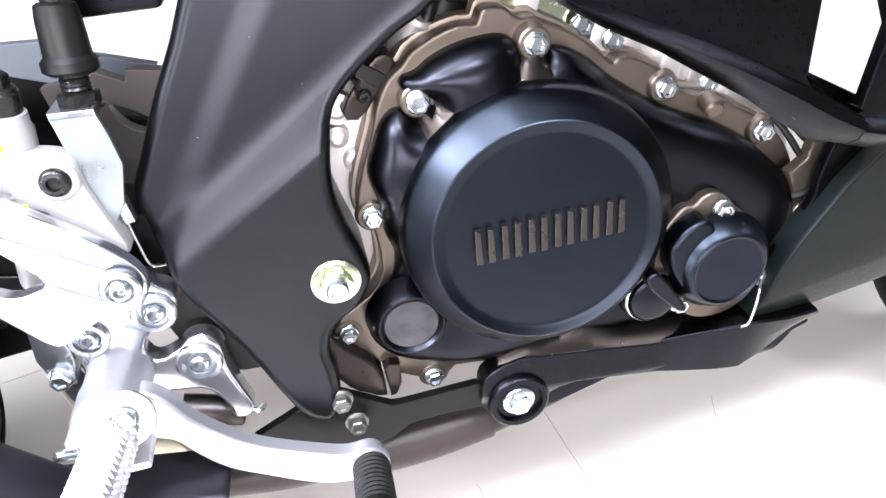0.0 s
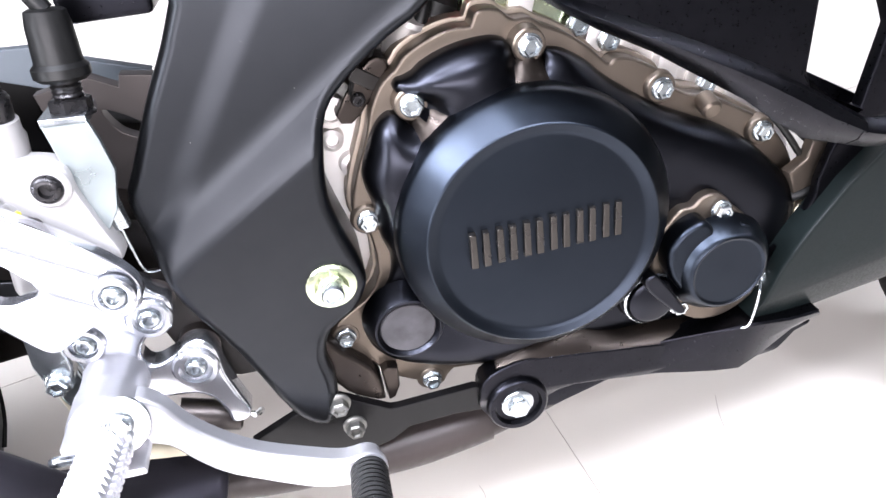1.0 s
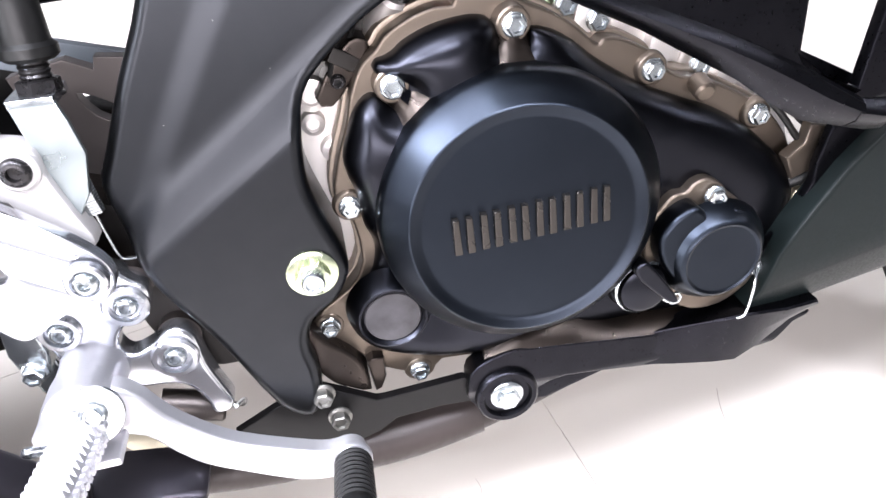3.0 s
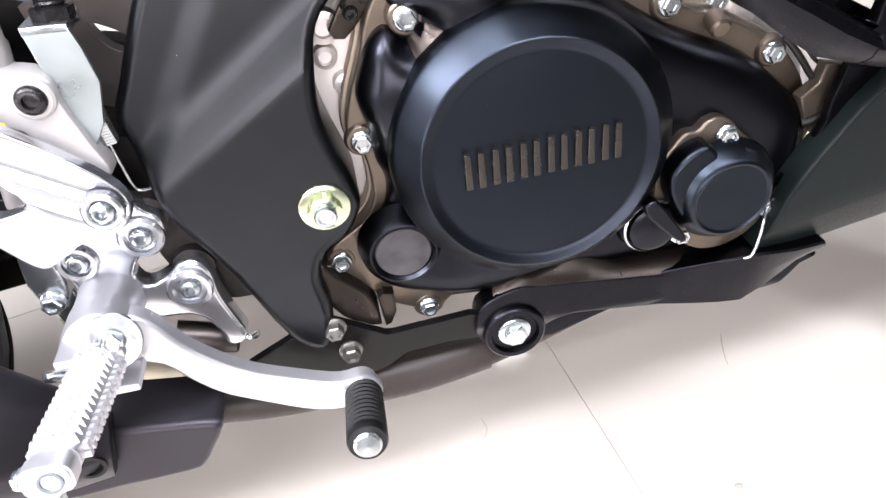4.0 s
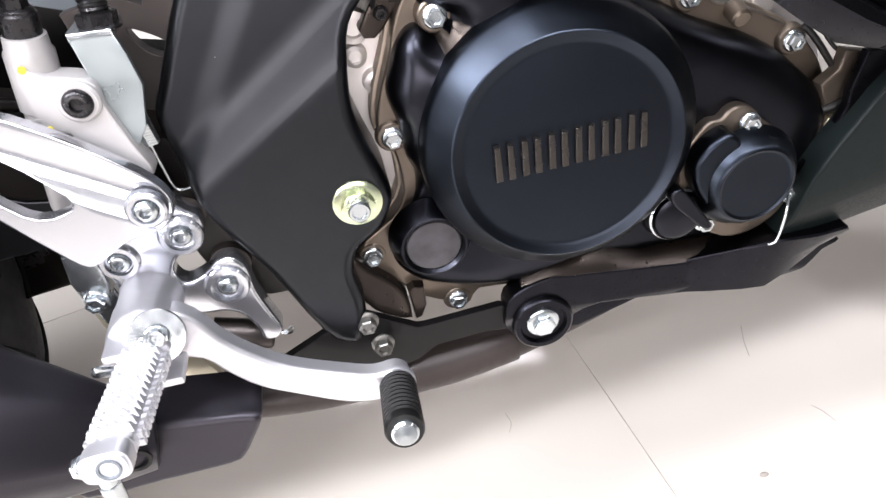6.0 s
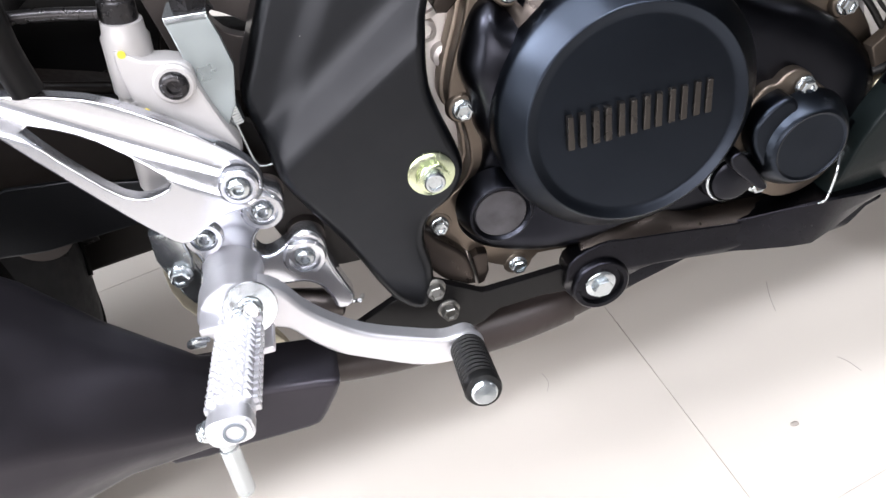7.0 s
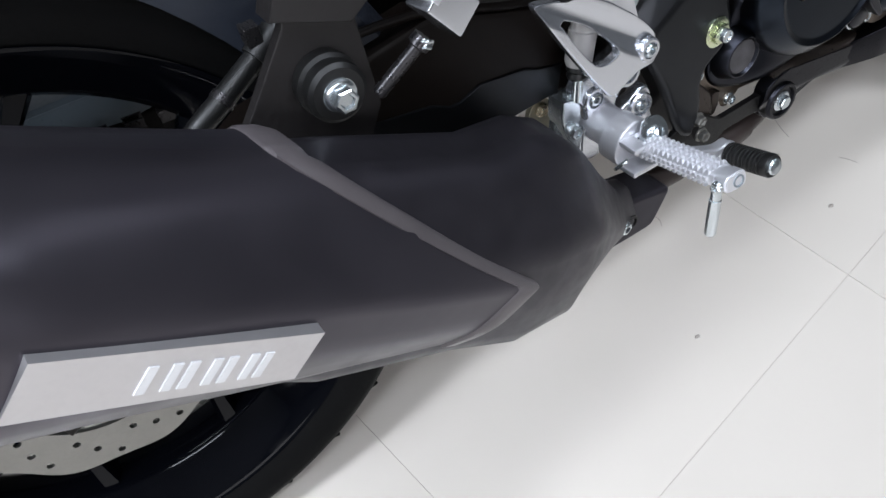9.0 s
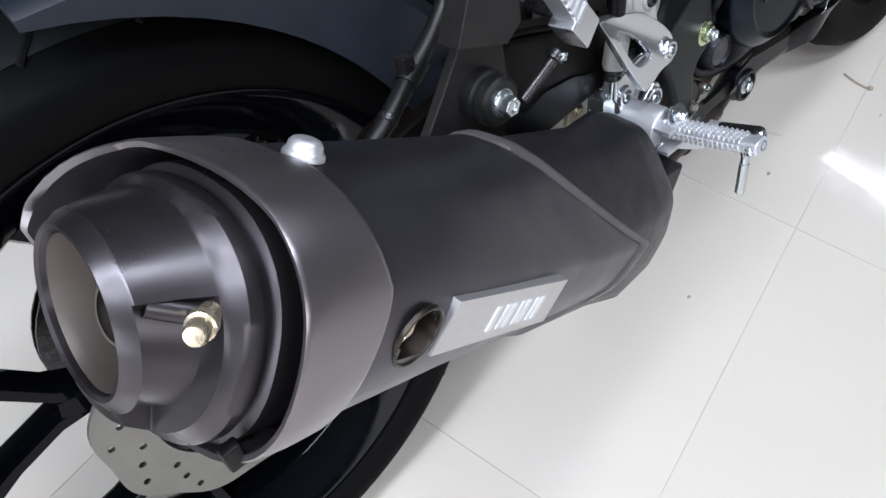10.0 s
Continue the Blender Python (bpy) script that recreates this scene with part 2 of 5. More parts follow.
MUFFLER_BAND = material("pale_grey_edge_band", (0.040, 0.036, 0.039), 0.36, 0, 0.5, 40, 0.0, second=(0.105, 0.092, 0.096))
SWING = material("brown_black_swing_arm_paint", (0.0035, 0.0024, 0.0019), 0.42, 0, 0.3, 300, 0.00001, gloss=0.13)
STEEL_BROWN = material("brown_black_steel", (0.0085, 0.007, 0.007), 0.5, 0.1, 0.3, 300, 0.00002)
GUARD = material("blue_grey_plastic", (0.0065, 0.0090, 0.0150), 0.45, 0, 0.25, 400, 0.00002)
PEG_ALU = material("knurled_cast_aluminium", (0.80, 0.80, 0.83), 0.34, 0.8, 0.04, 300, 0.0, 0.05)
LINK_GREY = material("blue_grey_steel", (0.16, 0.18, 0.20), 0.45, 0.3, 0.2, 120, 0.00002)
WEB = material("brown_grey_frame_paint", (0.075, 0.064, 0.060), 0.38, 0.7, 0.3, 60, 0.0)
TAIL = material("dark_gunmetal_heat_paint", (0.075, 0.068, 0.074), 0.32, 0.9, 0.25, 30, 0.0, 0.06)
# Lightened grey-brown, standing for light that reaches into the outlet.
LINER = material("lightened_outlet_steel", (0.17, 0.145, 0.13), 0.5, 0.5, 0.35, 60, 0.00002, second=(0.10, 0.08, 0.07))
# The muffler's paint again, darkened to put shade on the heat shield.
MUFFLER_SHADED = material("shaded_muffler_paint", (0.035, 0.033, 0.041), 0.42, 0.82, 0.25, 60, 0.00001, 0.06, second=(0.050, 0.046, 0.055))
# Pale blue base colour stands for light on the guard's top face.
CHAIN_GUARD = material("pale_blue_lit_plastic", (0.13, 0.165, 0.20), 0.35, 0, 0.15, 200)
# Greyer than the tyre for dust and for light falling on the tread.
TREAD = material("dusty_lit_tread_rubber", (0.011, 0.012, 0.014), 0.6, 0, 0.4, 120, 0.00003, gloss=0.2)
# Dull zinc, darkened more for a face turned outwards; the top bend stays bright.
ZINC_DULL = material("dull_shaded_zinc_plate", (0.40, 0.45, 0.46), 0.32, 0.9, 0.25, 60, 0.0, 0.08)

# ---- room ----
TILE_AT, TILE_TURN, TILE = V((0.252, -0.188, 0.0)), radians(11.27), 0.6


def tile_material():
    m = material("polished_cream_tile", (0.54, 0.50, 0.452), 0.07, 0, 0.05, 34, 0.0, 0.03)
    nt = m.node_tree
    b = nt.nodes["Principled BSDF"]
    src = b.inputs["Base Color"].links[0].from_socket
    info = nt.nodes.new("ShaderNodeObjectInfo")
    hue = nt.nodes.new("ShaderNodeHueSaturation")
    mr = nt.nodes.new("ShaderNodeMapRange")
    mr.inputs["To Min"].default_value, mr.inputs["To Max"].default_value = 0.97, 1.03
    nt.links.new(info.outputs["Random"], mr.inputs["Value"])
    nt.links.new(mr.outputs["Result"], hue.inputs["Value"])
    nt.links.new(src, hue.inputs["Color"])
    nt.links.new(hue.outputs["Color"], b.inputs["Base Color"])
    return m


TILE_MAT = tile_material()
GROUT = material("grey_brown_grout", (0.47, 0.43, 0.385), 0.9, 0, 0.2, 60)
# Unseen surfaces; their greys are darkened so the blacks mirror a dim room.
WALL_DIMMED = material("dimmed_wall_grey", (0.17, 0.175, 0.18), 0.7, 0, 0.03, 30, 0.0002)
CEILING_DIMMED = material("dimmed_ceiling_grey", (0.24, 0.25, 0.27), 0.8, 0, 0.02, 30, 0.0002)
X0, X1, Y0, Y1, H = -4.6, 5.6, -4.2, 4.6, 3.0


def structure(name, bm, mat, label, category):
    return tagged(mesh_object(name, bm, mat), label, category, kind="structure")


floor = structure("floor", box((X0 - 0.2, Y0 - 0.2, -0.15), (X1 + 0.2, Y1 + 0.2, -0.0014), 0), GROUT, "cream polished tile floor with thin dark joints", "floor")
structure("ceiling", box((X0 - 0.2, Y0 - 0.2, H), (X1 + 0.2, Y1 + 0.2, H + 0.15), 0), CEILING_DIMMED, "plain unseen showroom ceiling, its grey darkened to stand for shade", "ceiling")
structure("wall_north", box((X0, Y1, -0.15), (X1, Y1 + 0.2, H), 0), WALL_DIMMED, "plain unseen showroom wall, its grey darkened to stand for shade", "wall")
# unseen opening and frame, added for the south sheen lamp
WX0, WX1, WZ0, WZ1 = -3.2, 1.0, 1.25, 2.7
wall = slab([(X0, -0.15), (X1, -0.15), (X1, H), (X0, H)], Y0 - 0.2, Y0, 0, holes=[[(WX0, WZ0), (WX1, WZ0), (WX1, WZ1), (WX0, WZ1)]])
structure("wall_south", wall, WALL_DIMMED, "unseen showroom wall with an opening added for a sheen lamp", "wall")
window = structure("lamp_opening_1", slab([(WX0, WZ0), (WX1, WZ0), (WX1, WZ1), (WX0, WZ1)], Y0 - 0.13, Y0 - 0.07, 0.002, holes=[[(a + 0.05, WZ0 + 0.05), (b - 0.05, WZ0 + 0.05), (b - 0.05, WZ1 - 0.05), (a + 0.05, WZ1 - 0.05)] for a, b in ((WX0, -1.8), (-1.8, -0.4), (-0.4, WX1))]), PLATE_SILVER, "unseen three-part frame added round the south sheen lamp", "window")
# unseen opening and frame, added for the west sheen lamp
DY0, DY1, DZ0, DZ1 = -3.35, -0.15, 0.40, 2.5
west_wall = bmesh.new()
for y0, y1, z0, z1 in ((Y0 - 0.2, DY0, -0.15, H), (DY1, Y1 + 0.2, -0.15, H), (DY0, DY1, -0.15, DZ0), (DY0, DY1, DZ1, H)):
    box((X0 - 0.2, y0, z0), (X0, y1, z1), 0, west_wall)
structure("wall_west", west_wall, WALL_DIMMED, "unseen showroom wall with an opening added for a sheen lamp", "wall")
west_frame = bmesh.new()
for y0, y1, z0, z1 in ((DY0, DY0 + 0.05, DZ0, DZ1), (DY1 - 0.05, DY1, DZ0, DZ1), (-1.775, -1.725, DZ0, DZ1), (DY0 + 0.05, DY1 - 0.05, DZ0, DZ0 + 0.05), (DY0 + 0.05, DY1 - 0.05, DZ1 - 0.05, DZ1)):
    box((X0 - 0.13, y0, z0), (X0 - 0.07, y1, z1), 0, west_frame)
structure("lamp_opening_2", west_frame, PLATE_SILVER, "unseen two-part frame added round the west sheen lamp", "window")
structure("wall_east", box((X1, Y0 - 0.2, -0.15), (X1 + 0.2, Y1 + 0.2, H), 0), WALL_DIMMED, "plain unseen showroom wall, its grey darkened to stand for shade", "wall")

# ---- motorcycle: built upright in its own frame (x ahead, y to its left, z up), then leaned ----
moto = thing("motorcycle", "black sports motorcycle leaning on its side stand on a tiled floor", "motorcycle", pose(0, 0, 0, -LEAN))
OUT = (0, -1, 0)


def creased(bm, lines):
    """Fold a plate: beyond each line the surface steps back by depth over a width."""
    for (ax, az), (bx, bz), width, depth in lines:
        d = V((bx - ax, 0, bz - az)).normalized()
        nrm = V((-d.z, 0, d.x))
        for k in (-0.2, 0.0, 0.2, 0.4, 0.6, 0.8, 1.0, 1.2):
            bmesh.ops.bisect_plane(bm, geom=bm.verts[:] + bm.edges[:] + bm.faces[:], plane_co=V((ax, 0, az)) + nrm * width * k, plane_no=nrm)
        for v in bm.verts:
            t = (v.co - V((ax, v.co.y, az))).dot(nrm) / width
            t = min(max(t, 0), 1)
            v.co.y += depth * (t * t * (3 - 2 * t) * 0.5 + t * 0.5)
    return bm


def bolts(name, places, mat, parent, **kw):
    for p in places:
        part(name, hexbolt(p, OUT, **kw), mat, parent)


# -- frame --
plate_pts = [(-0.015, 0.62), (-0.045, 0.543), (-0.068, 0.500), (-0.083, 0.470), (-0.091, 0.452), (-0.087, 0.425), (-0.080, 0.394), (-0.059, 0.353), (-0.038, 0.300), (-0.020, 0.286),
             (-0.011, 0.300), (-0.009, 0.322), (-0.011, 0.340), (-0.005, 0.356), (0.010, 0.366), (0.019, 0.381), (0.019, 0.395), (0.012, 0.420), (0.008, 0.440), (0.010, 0.463),
             (0.015, 0.483), (0.029, 0.498), (0.051, 0.514), (0.072, 0.527), (0.11, 0.565), (0.14, 0.62)]
plate = slab(rounded(plate_pts, 3), -0.134, -0.085, 0.011, segments=7)
creased(plate, [((-0.0725, 0.414), (0.0085, 0.466), 0.026, 0.0080), ((-0.030, 0.4975), (0.002, 0.5475), 0.013, 0.0022)])
frame_plate = part("frame_plate", plate, FRAME_BLACK, moto, "satin black swing-arm pivot plate of the frame")
part("rib", slab([(p.x, p.y) for p in rounded([(-0.0120, 0.3454), (-0.0021, 0.3323), (0.0097, 0.3203), (0.0158, 0.3095), (0.0184, 0.2886), (0.0057, 0.2935), (-0.0046, 0.3015), (-0.0133, 0.3194)], 2)], -0.124, -0.095, 0.004, segments=3), CASE_BLACK, frame_plate)
part("cross_gusset", slab([(0.0185, 0.3087), (0.0227, 0.3110), (0.0292, 0.3095), (0.0290, 0.2947), (0.0250, 0.2861), (0.0205, 0.2846)], -0.121, -0.098, 0.002), CASE_BLACK, frame_plate)
# inner frame web with an oval window, and the tube behind it
part("frame_web", slab([(-0.13, 0.50), (-0.101, 0.505), (-0.088, 0.498), (-0.086, 0.504), (-0.06, 0.50), (-0.05, 0.36), (-0.10, 0.40), (-0.12, 0.44)], -0.075, -0.066, 0.001,
                       holes=[[(p.x, p.y) for p in rounded([(-0.100, 0.487), (-0.086, 0.480), (-0.076, 0.470), (-0.082, 0.468), (-0.094, 0.474)], 3)]]), WEB, frame_plate, "brown-grey steel frame web with an oval window")
part("web_tube", rod((-0.14, -0.06, 0.447), (-0.05, -0.06, 0.440), 0.007), WEB, frame_plate)
part("web_bolt", hexbolt((-0.086, -0.077, 0.405), OUT), BLACK_BOLT, frame_plate)
part("lower_casting", slab(rounded([(-0.10, 0.39), (-0.07, 0.40), (-0.04, 0.36), (-0.045, 0.325), (-0.075, 0.325), (-0.095, 0.35)], 3), -0.112, -0.07, 0.004), DARK, frame_plate)

# -- engine block behind the covers --
case_pts = [(-0.03, 0.30), (0.05, 0.275), (0.20, 0.27), (0.30, 0.33), (0.305, 0.41), (0.24, 0.46), (0.18, 0.50), (0.10, 0.508), (0.055, 0.492), (0.026, 0.476), (0.008, 0.462), (-0.01, 0.42)]
crankcase = part("crankcase", slab(rounded(case_pts, 3), -0.088, 0.09, 0.004), ENGINE_ALU, moto, "raw cast aluminium crankcase")
for p, r in (((0.018, -0.088, 0.471), 0.010), ((0.016, -0.088, 0.455), 0.007), ((0.025, -0.088, 0.438), 0.008)):
    part("case_boss", lathe([(r, 0), (r * 0.9, 0.006), (r * 0.55, 0.007), (r * 0.5, 0.004), (0, 0.004)], p, OUT, 20), ENGINE_ALU, crankcase)
cylinder = part("cylinder", slab([(0.10, 0.50), (0.27, 0.42), (0.36, 0.56), (0.18, 0.65)], -0.082, 0.07, 0.006), ENGINE_ALU, moto, "raw cast aluminium cylinder")
for k in range(7):
    a = V((0.125 + 0.022 * k, -0.070, 0.512 - 0.0115 * k))
    part("cylinder_lug", slab([(a.x - 0.008, a.z - 0.008), (a.x + 0.007, a.z - 0.012), (a.x + 0.018, a.z + 0.03), (a.x + 0.004, a.z + 0.034)], -0.096 + 0.006 * (k % 2), -0.07, 0.003), ENGINE_ALU, cylinder)
for x, z in ((0.158, 0.498), (0.176, 0.487), (0.238, 0.452), (0.142, 0.523)):
    part("cylinder_bolt", hexbolt((x, -0.097, z), OUT), ZINC, cylinder)
part("gold_bracket", slab([(0.094, 0.513), (0.10, 0.53), (0.16, 0.53), (0.175, 0.50), (0.15, 0.497), (0.128, 0.512)], -0.093, -0.085, 0.001), ZINC_YELLOW, cylinder, "dull gold-plated bracket plate")
part("link_plate", slab([(-0.22, 0.533), (-0.157, 0.516), (-0.136, 0.515), (-0.124, 0.508), (-0.078, 0.493), (-0.084, 0.478), (-0.093, 0.485), (-0.103, 0.484), (-0.110, 0.481), (-0.163, 0.500), (-0.22, 0.515)], -0.030, -0.022, 0.001, holes=[circle(-0.131, 0.506, 0.004, 12)]), LINK_GREY, moto, "grey steel link plate")
part("cross_brace", slab([(-0.26, 0.525), (-0.171, 0.498), (-0.147, 0.484), (-0.136, 0.470), (-0.150, 0.440), (-0.26, 0.44)], 0.0, 0.02, 0.002), STEEL_BLACK, moto, "black steel cross brace")
part("fuse_box", box((-0.098, -0.10, 0.536), (-0.055, -0.06, 0.560), 0.003), PLASTIC, moto, "black plastic box")
# starter, hoses and plugs above the gap
starter = part("starter_motor", rod((0.030, -0.085, 0.520), (0.030, 0.06, 0.520), 0.036, 32, bevel=0.004), DARK, moto, "dark cast starter motor")
part("rear_lug", slab([(p.x, p.y) for p in rounded([(0.020, 0.472), (0.036, 0.494), (0.046, 0.500), (0.052, 0.494), (0.040, 0.478), (0.028, 0.466)], 2)], -0.104, -0.086, 0.002), CASE_BLACK, moto)
part("sensor_barrel", rod((0.056, -0.075, 0.488), (0.070, -0.093, 0.516), 0.0105, 24, bevel=0.002), ENGINE_ALU, moto, "bare metal sensor body")
part("sensor_cap", lathe([(0.0135, 0.0), (0.0135, 0.006), (0.0120, 0.008), (0.0, 0.0085)], (0.083, -0.082, 0.500), (0.1, -0.75, 0.6), 28), ENGINE_ALU, moto, "bare metal round cap")
part("breather_hose", tube([(0.064, -0.088, 0.492), (0.069, -0.094, 0.506), (0.076, -0.092, 0.522), (0.083, -0.080, 0.56)], 0.0042, 14), RUBBER, moto)
part("wire", tube([(0.030, -0.098, 0.478), (0.034, -0.102, 0.488), (0.044, -0.098, 0.500), (0.052, -0.085, 0.53)], 0.0016, 8), RUBBER, moto)
part("wire", tube([(0.026, -0.098, 0.474), (0.030, -0.103, 0.484), (0.036, -0.100, 0.498)], 0.0016, 8), RUBBER, moto)
part("connector", rod((0.094, -0.080, 0.524), (0.101, -0.084, 0.540), 0.009, 20, bevel=0.002), RED, moto, "red plug cap")
part("plug_holder", rod((0.080, -0.078, 0.506), (0.088, -0.080, 0.522), 0.012, 20, bevel=0.003), RUBBER, moto)
part("hose_clip", box((-0.008, -0.006, -0.004), (0.008, 0.006, 0.004), 0.001, turn=pose(0.037, -0.100, 0.490, 0, 35, 10)), DARK, moto)
part("clip_screw", hexbolt((0.033, -0.104, 0.4795), OUT, 0.006, 0.004, 0.004), BLACK_BOLT, moto)
# -- clutch cover --
flange_pts = [(0.0271, 0.3998), (0.0248, 0.4059), (0.0201, 0.4124), (0.0197, 0.4214), (0.0220, 0.4314), (0.0258, 0.4426), (0.0297, 0.4518), (0.0338, 0.4623), (0.0370, 0.4727), (0.0415, 0.4826), (0.0463, 0.4893), (0.0535, 0.4945), (0.0571, 0.4992), (0.0619, 0.5027), (0.0696, 0.5064), (0.0787, 0.5095), (0.0876, 0.5109), (0.0946, 0.5104), (0.0968, 0.5157), (0.1014, 0.5178), (0.1101, 0.5165), (0.1143, 0.5126), (0.1186, 0.5102), (0.1261, 0.5100), (0.1320, 0.5060), (0.1426, 0.5009), (0.1502, 0.4962), (0.1596, 0.4888), (0.1677, 0.4806), (0.1710, 0.4788), (0.1741, 0.4811), (0.1839, 0.4795), (0.1957, 0.4732), (0.2027, 0.4680), (0.2075, 0.4604), (0.2190, 0.4532), (0.2296, 0.4504), (0.2425, 0.4448), (0.2578, 0.4359), (0.2677, 0.4299), (0.2791, 0.4196), (0.2902, 0.4039), (0.2960, 0.3894), (0.2991, 0.3709), (0.2984, 0.3524), (0.2900, 0.3350), (0.2720, 0.3140), (0.2500, 0.2980), (0.2030, 0.2900), (0.1410, 0.2900), (0.0940, 0.2890), (0.0660, 0.2920), (0.0590, 0.2830), (0.0500, 0.2800), (0.0440, 0.2870), (0.0280, 0.2960), (0.0140, 0.3120), (0.0020, 0.3220), (-0.0070, 0.3340), (-0.0010, 0.3480), (0.0180, 0.3600), (0.0280, 0.3760)]
clutch = part("clutch_cover", slab([(p.x, p.y) for p in rounded(flange_pts, 2)], -0.113, -0.1005, 0.003, segments=3), FLANGE, moto, "bronze-black cast clutch cover")
part("joint_face", slab([(p.x, p.y) for p in rounded([(0.117 + (x - 0.117) * 1.024, 0.404 + (z - 0.404) * 1.024) for x, z in flange_pts], 2)], -0.1000, -0.0885, 0.002, segments=2), CASE_TAN, clutch, "tan cast joint face")
DOME, DOME_AX = V((0.1172, -0.116, 0.4030)), V((-0.03, -1, 0.05)).normalized()
body_pts = [(0.0326, 0.4002), (0.0315, 0.4097), (0.0309, 0.4223), (0.0282, 0.4333), (0.0280, 0.4434), (0.0324, 0.4557), (0.0371, 0.4660), (0.0425, 0.4722), (0.0481, 0.4742), (0.0528, 0.4709), (0.0556, 0.4654), (0.0622, 0.4623), (0.0683, 0.4670), (0.0708, 0.4728), (0.0670, 0.4771), (0.0586, 0.4812), (0.0529, 0.4831), (0.0503, 0.4871), (0.0525, 0.4906), (0.0570, 0.4916), (0.0617, 0.4935), (0.0665, 0.4970), (0.0757, 0.5010), (0.0862, 0.5037), (0.0981, 0.5049), (0.1069, 0.5042), (0.1121, 0.5014), (0.1149, 0.4966), (0.1146, 0.4917), (0.1139, 0.4879), (0.1224, 0.4849), (0.1317, 0.4869), (0.1313, 0.4906), (0.1330, 0.4942), (0.1428, 0.4920), (0.1553, 0.4840), (0.1649, 0.4751), (0.1781, 0.4650), (0.1988, 0.4513), (0.2238, 0.4391), (0.2349, 0.4340), (0.2542, 0.4220), (0.2665, 0.4117), (0.2795, 0.3989), (0.2889, 0.3874), (0.2937, 0.3732), (0.2920, 0.3520), (0.2800, 0.3300), (0.2620, 0.3130), (0.2350, 0.3000), (0.1900, 0.2960), (0.1200, 0.2970), (0.0750, 0.2990), (0.0480, 0.3040), (0.0280, 0.3120), (0.0160, 0.3260), (0.0140, 0.3420), (0.0220, 0.3570), (0.0330, 0.3720), (0.0360, 0.3880)]


def cast_shoulder(pts, base, rise, width, inner, n_in):
    """A cast skin that swells from an outline towards the round cover, with a full rounded edge."""
    edge = [V((p.x, p.y)) for p in rounded(pts, 3)]
    ring = np.array([(p.x, p.y) for p in edge])
    c = V((DOME.x, DOME.z))
    rows = []
    for k in range(n_in + 1):
        f = (k / n_in) ** 1.5
        row = []
        for p in edge:
            a = (p - c).normalized()
            q = p.lerp(c + a * inner, f)
            d = float(np.min(np.hypot(ring[:, 0] - q.x, ring[:, 1] - q.y)))
            s = min(d / width, 1.0)
            h = rise * math.sqrt(max(1 - (1 - s) ** 2, 0))
            low = max(1 - math.hypot(q.x - 0.034, q.y - 0.345) / 0.055, 1 - math.hypot(q.x - 0.190, q.y - 0.325) / 0.045, 0)
            h *= 1 - 0.62 * min(2.2 * low, 1)
            row.append((q.x, base - h, q.y))
        rows.append(row)
    skirt = [[(x, base + 0.004, z) for x, y, z in rows[0]]]
    skin = ring_loft(skirt + rows, cap=False)
    skin.verts.ensure_lookup_table()
    inner_verts = skin.verts[4 * len(edge):-len(edge)]
    for _ in range(14):
        bmesh.ops.smooth_vert(skin, verts=inner_verts, factor=0.5, use_axis_x=False, use_axis_y=True, use_axis_z=False)
    return skin


part("cover_body", cast_shoulder(body_pts, -0.1125, 0.0215, 0.0185, 0.074, 18), SHOULDER_BLACK, clutch)
dome_prof = [(0.0785, 0.0), (0.0785, 0.0150), (0.0784, 0.0190), (0.0780, 0.0235), (0.0771, 0.0272), (0.0755, 0.0300), (0.0700, 0.0360), (0.0646, 0.0418), (0.0640, 0.0424), (0.0633, 0.0427), (0.0626, 0.0425)]
dome_prof += [(0.0600, 0.0412), (0.0580, 0.0404), (0.0566, 0.0402), (0.0556, 0.0403), (0.030, 0.0405), (0.0, 0.0405)]
part("cover_dome", lathe(dome_prof, DOME, DOME_AX, 128), COVER_BLACK, clutch, "satin blue-black round outer clutch cover")
# bosses round the bolts and the webs that run from them to the dome
BOLTS = [(0.1225, 0.4985), (0.200, 0.461), (0.2665, 0.4235), (0.0585, 0.4780), (0.0268, 0.4135), (0.0015, 0.3365), (0.0505, 0.2885)]
PROUD = [0.009, 0.003, 0.003, 0.009, 0.002, 0.000, 0.000]
for (x, z), h in zip(BOLTS, PROUD):
    part("boss", lathe([(0.0098, 0.0), (0.0090, h + 0.001), (0.0080, h + 0.002), (0, h + 0.002)], (x, -0.1115, z), OUT, 24), FLANGE, clutch)
    part("cover_bolt", hexbolt((x, -0.1135 - h, z), OUT, 0.0092), ZINC, clutch)
for (x, z), h in [(BOLTS[0], PROUD[0]), (BOLTS[3], PROUD[3])]:
    d = (V((DOME.x, 0, DOME.z)) - V((x, 0, z))).normalized()
    s = V((-d.z, 0, d.x))
    rings = []
    for k, w, y in ((0.002, 0.0085, -0.1225), (0.008, 0.0085, -0.1228), (0.013, 0.0105, -0.1262), (0.018, 0.0150, -0.1310), (0.022, 0.0190, -0.1335)):
        c = V((x, 0, z)) + d * k
        rings.append([(c.x + s.x * w * q, y + 0.006 * abs(q) ** 3, c.z + s.z * w * q) for q in (-1.0, -0.7, -0.35, 0.0, 0.35, 0.7, 1.0)] + [(c.x, -0.110, c.z)])
    part("web", ring_loft(rings), CASE_BLACK, clutch)
part("locating_stud", rod((0.2290, -0.111, 0.4490), (0.2290, -0.1235, 0.4445), 0.0060, 20, bevel=0.0015), FLANGE, clutch)
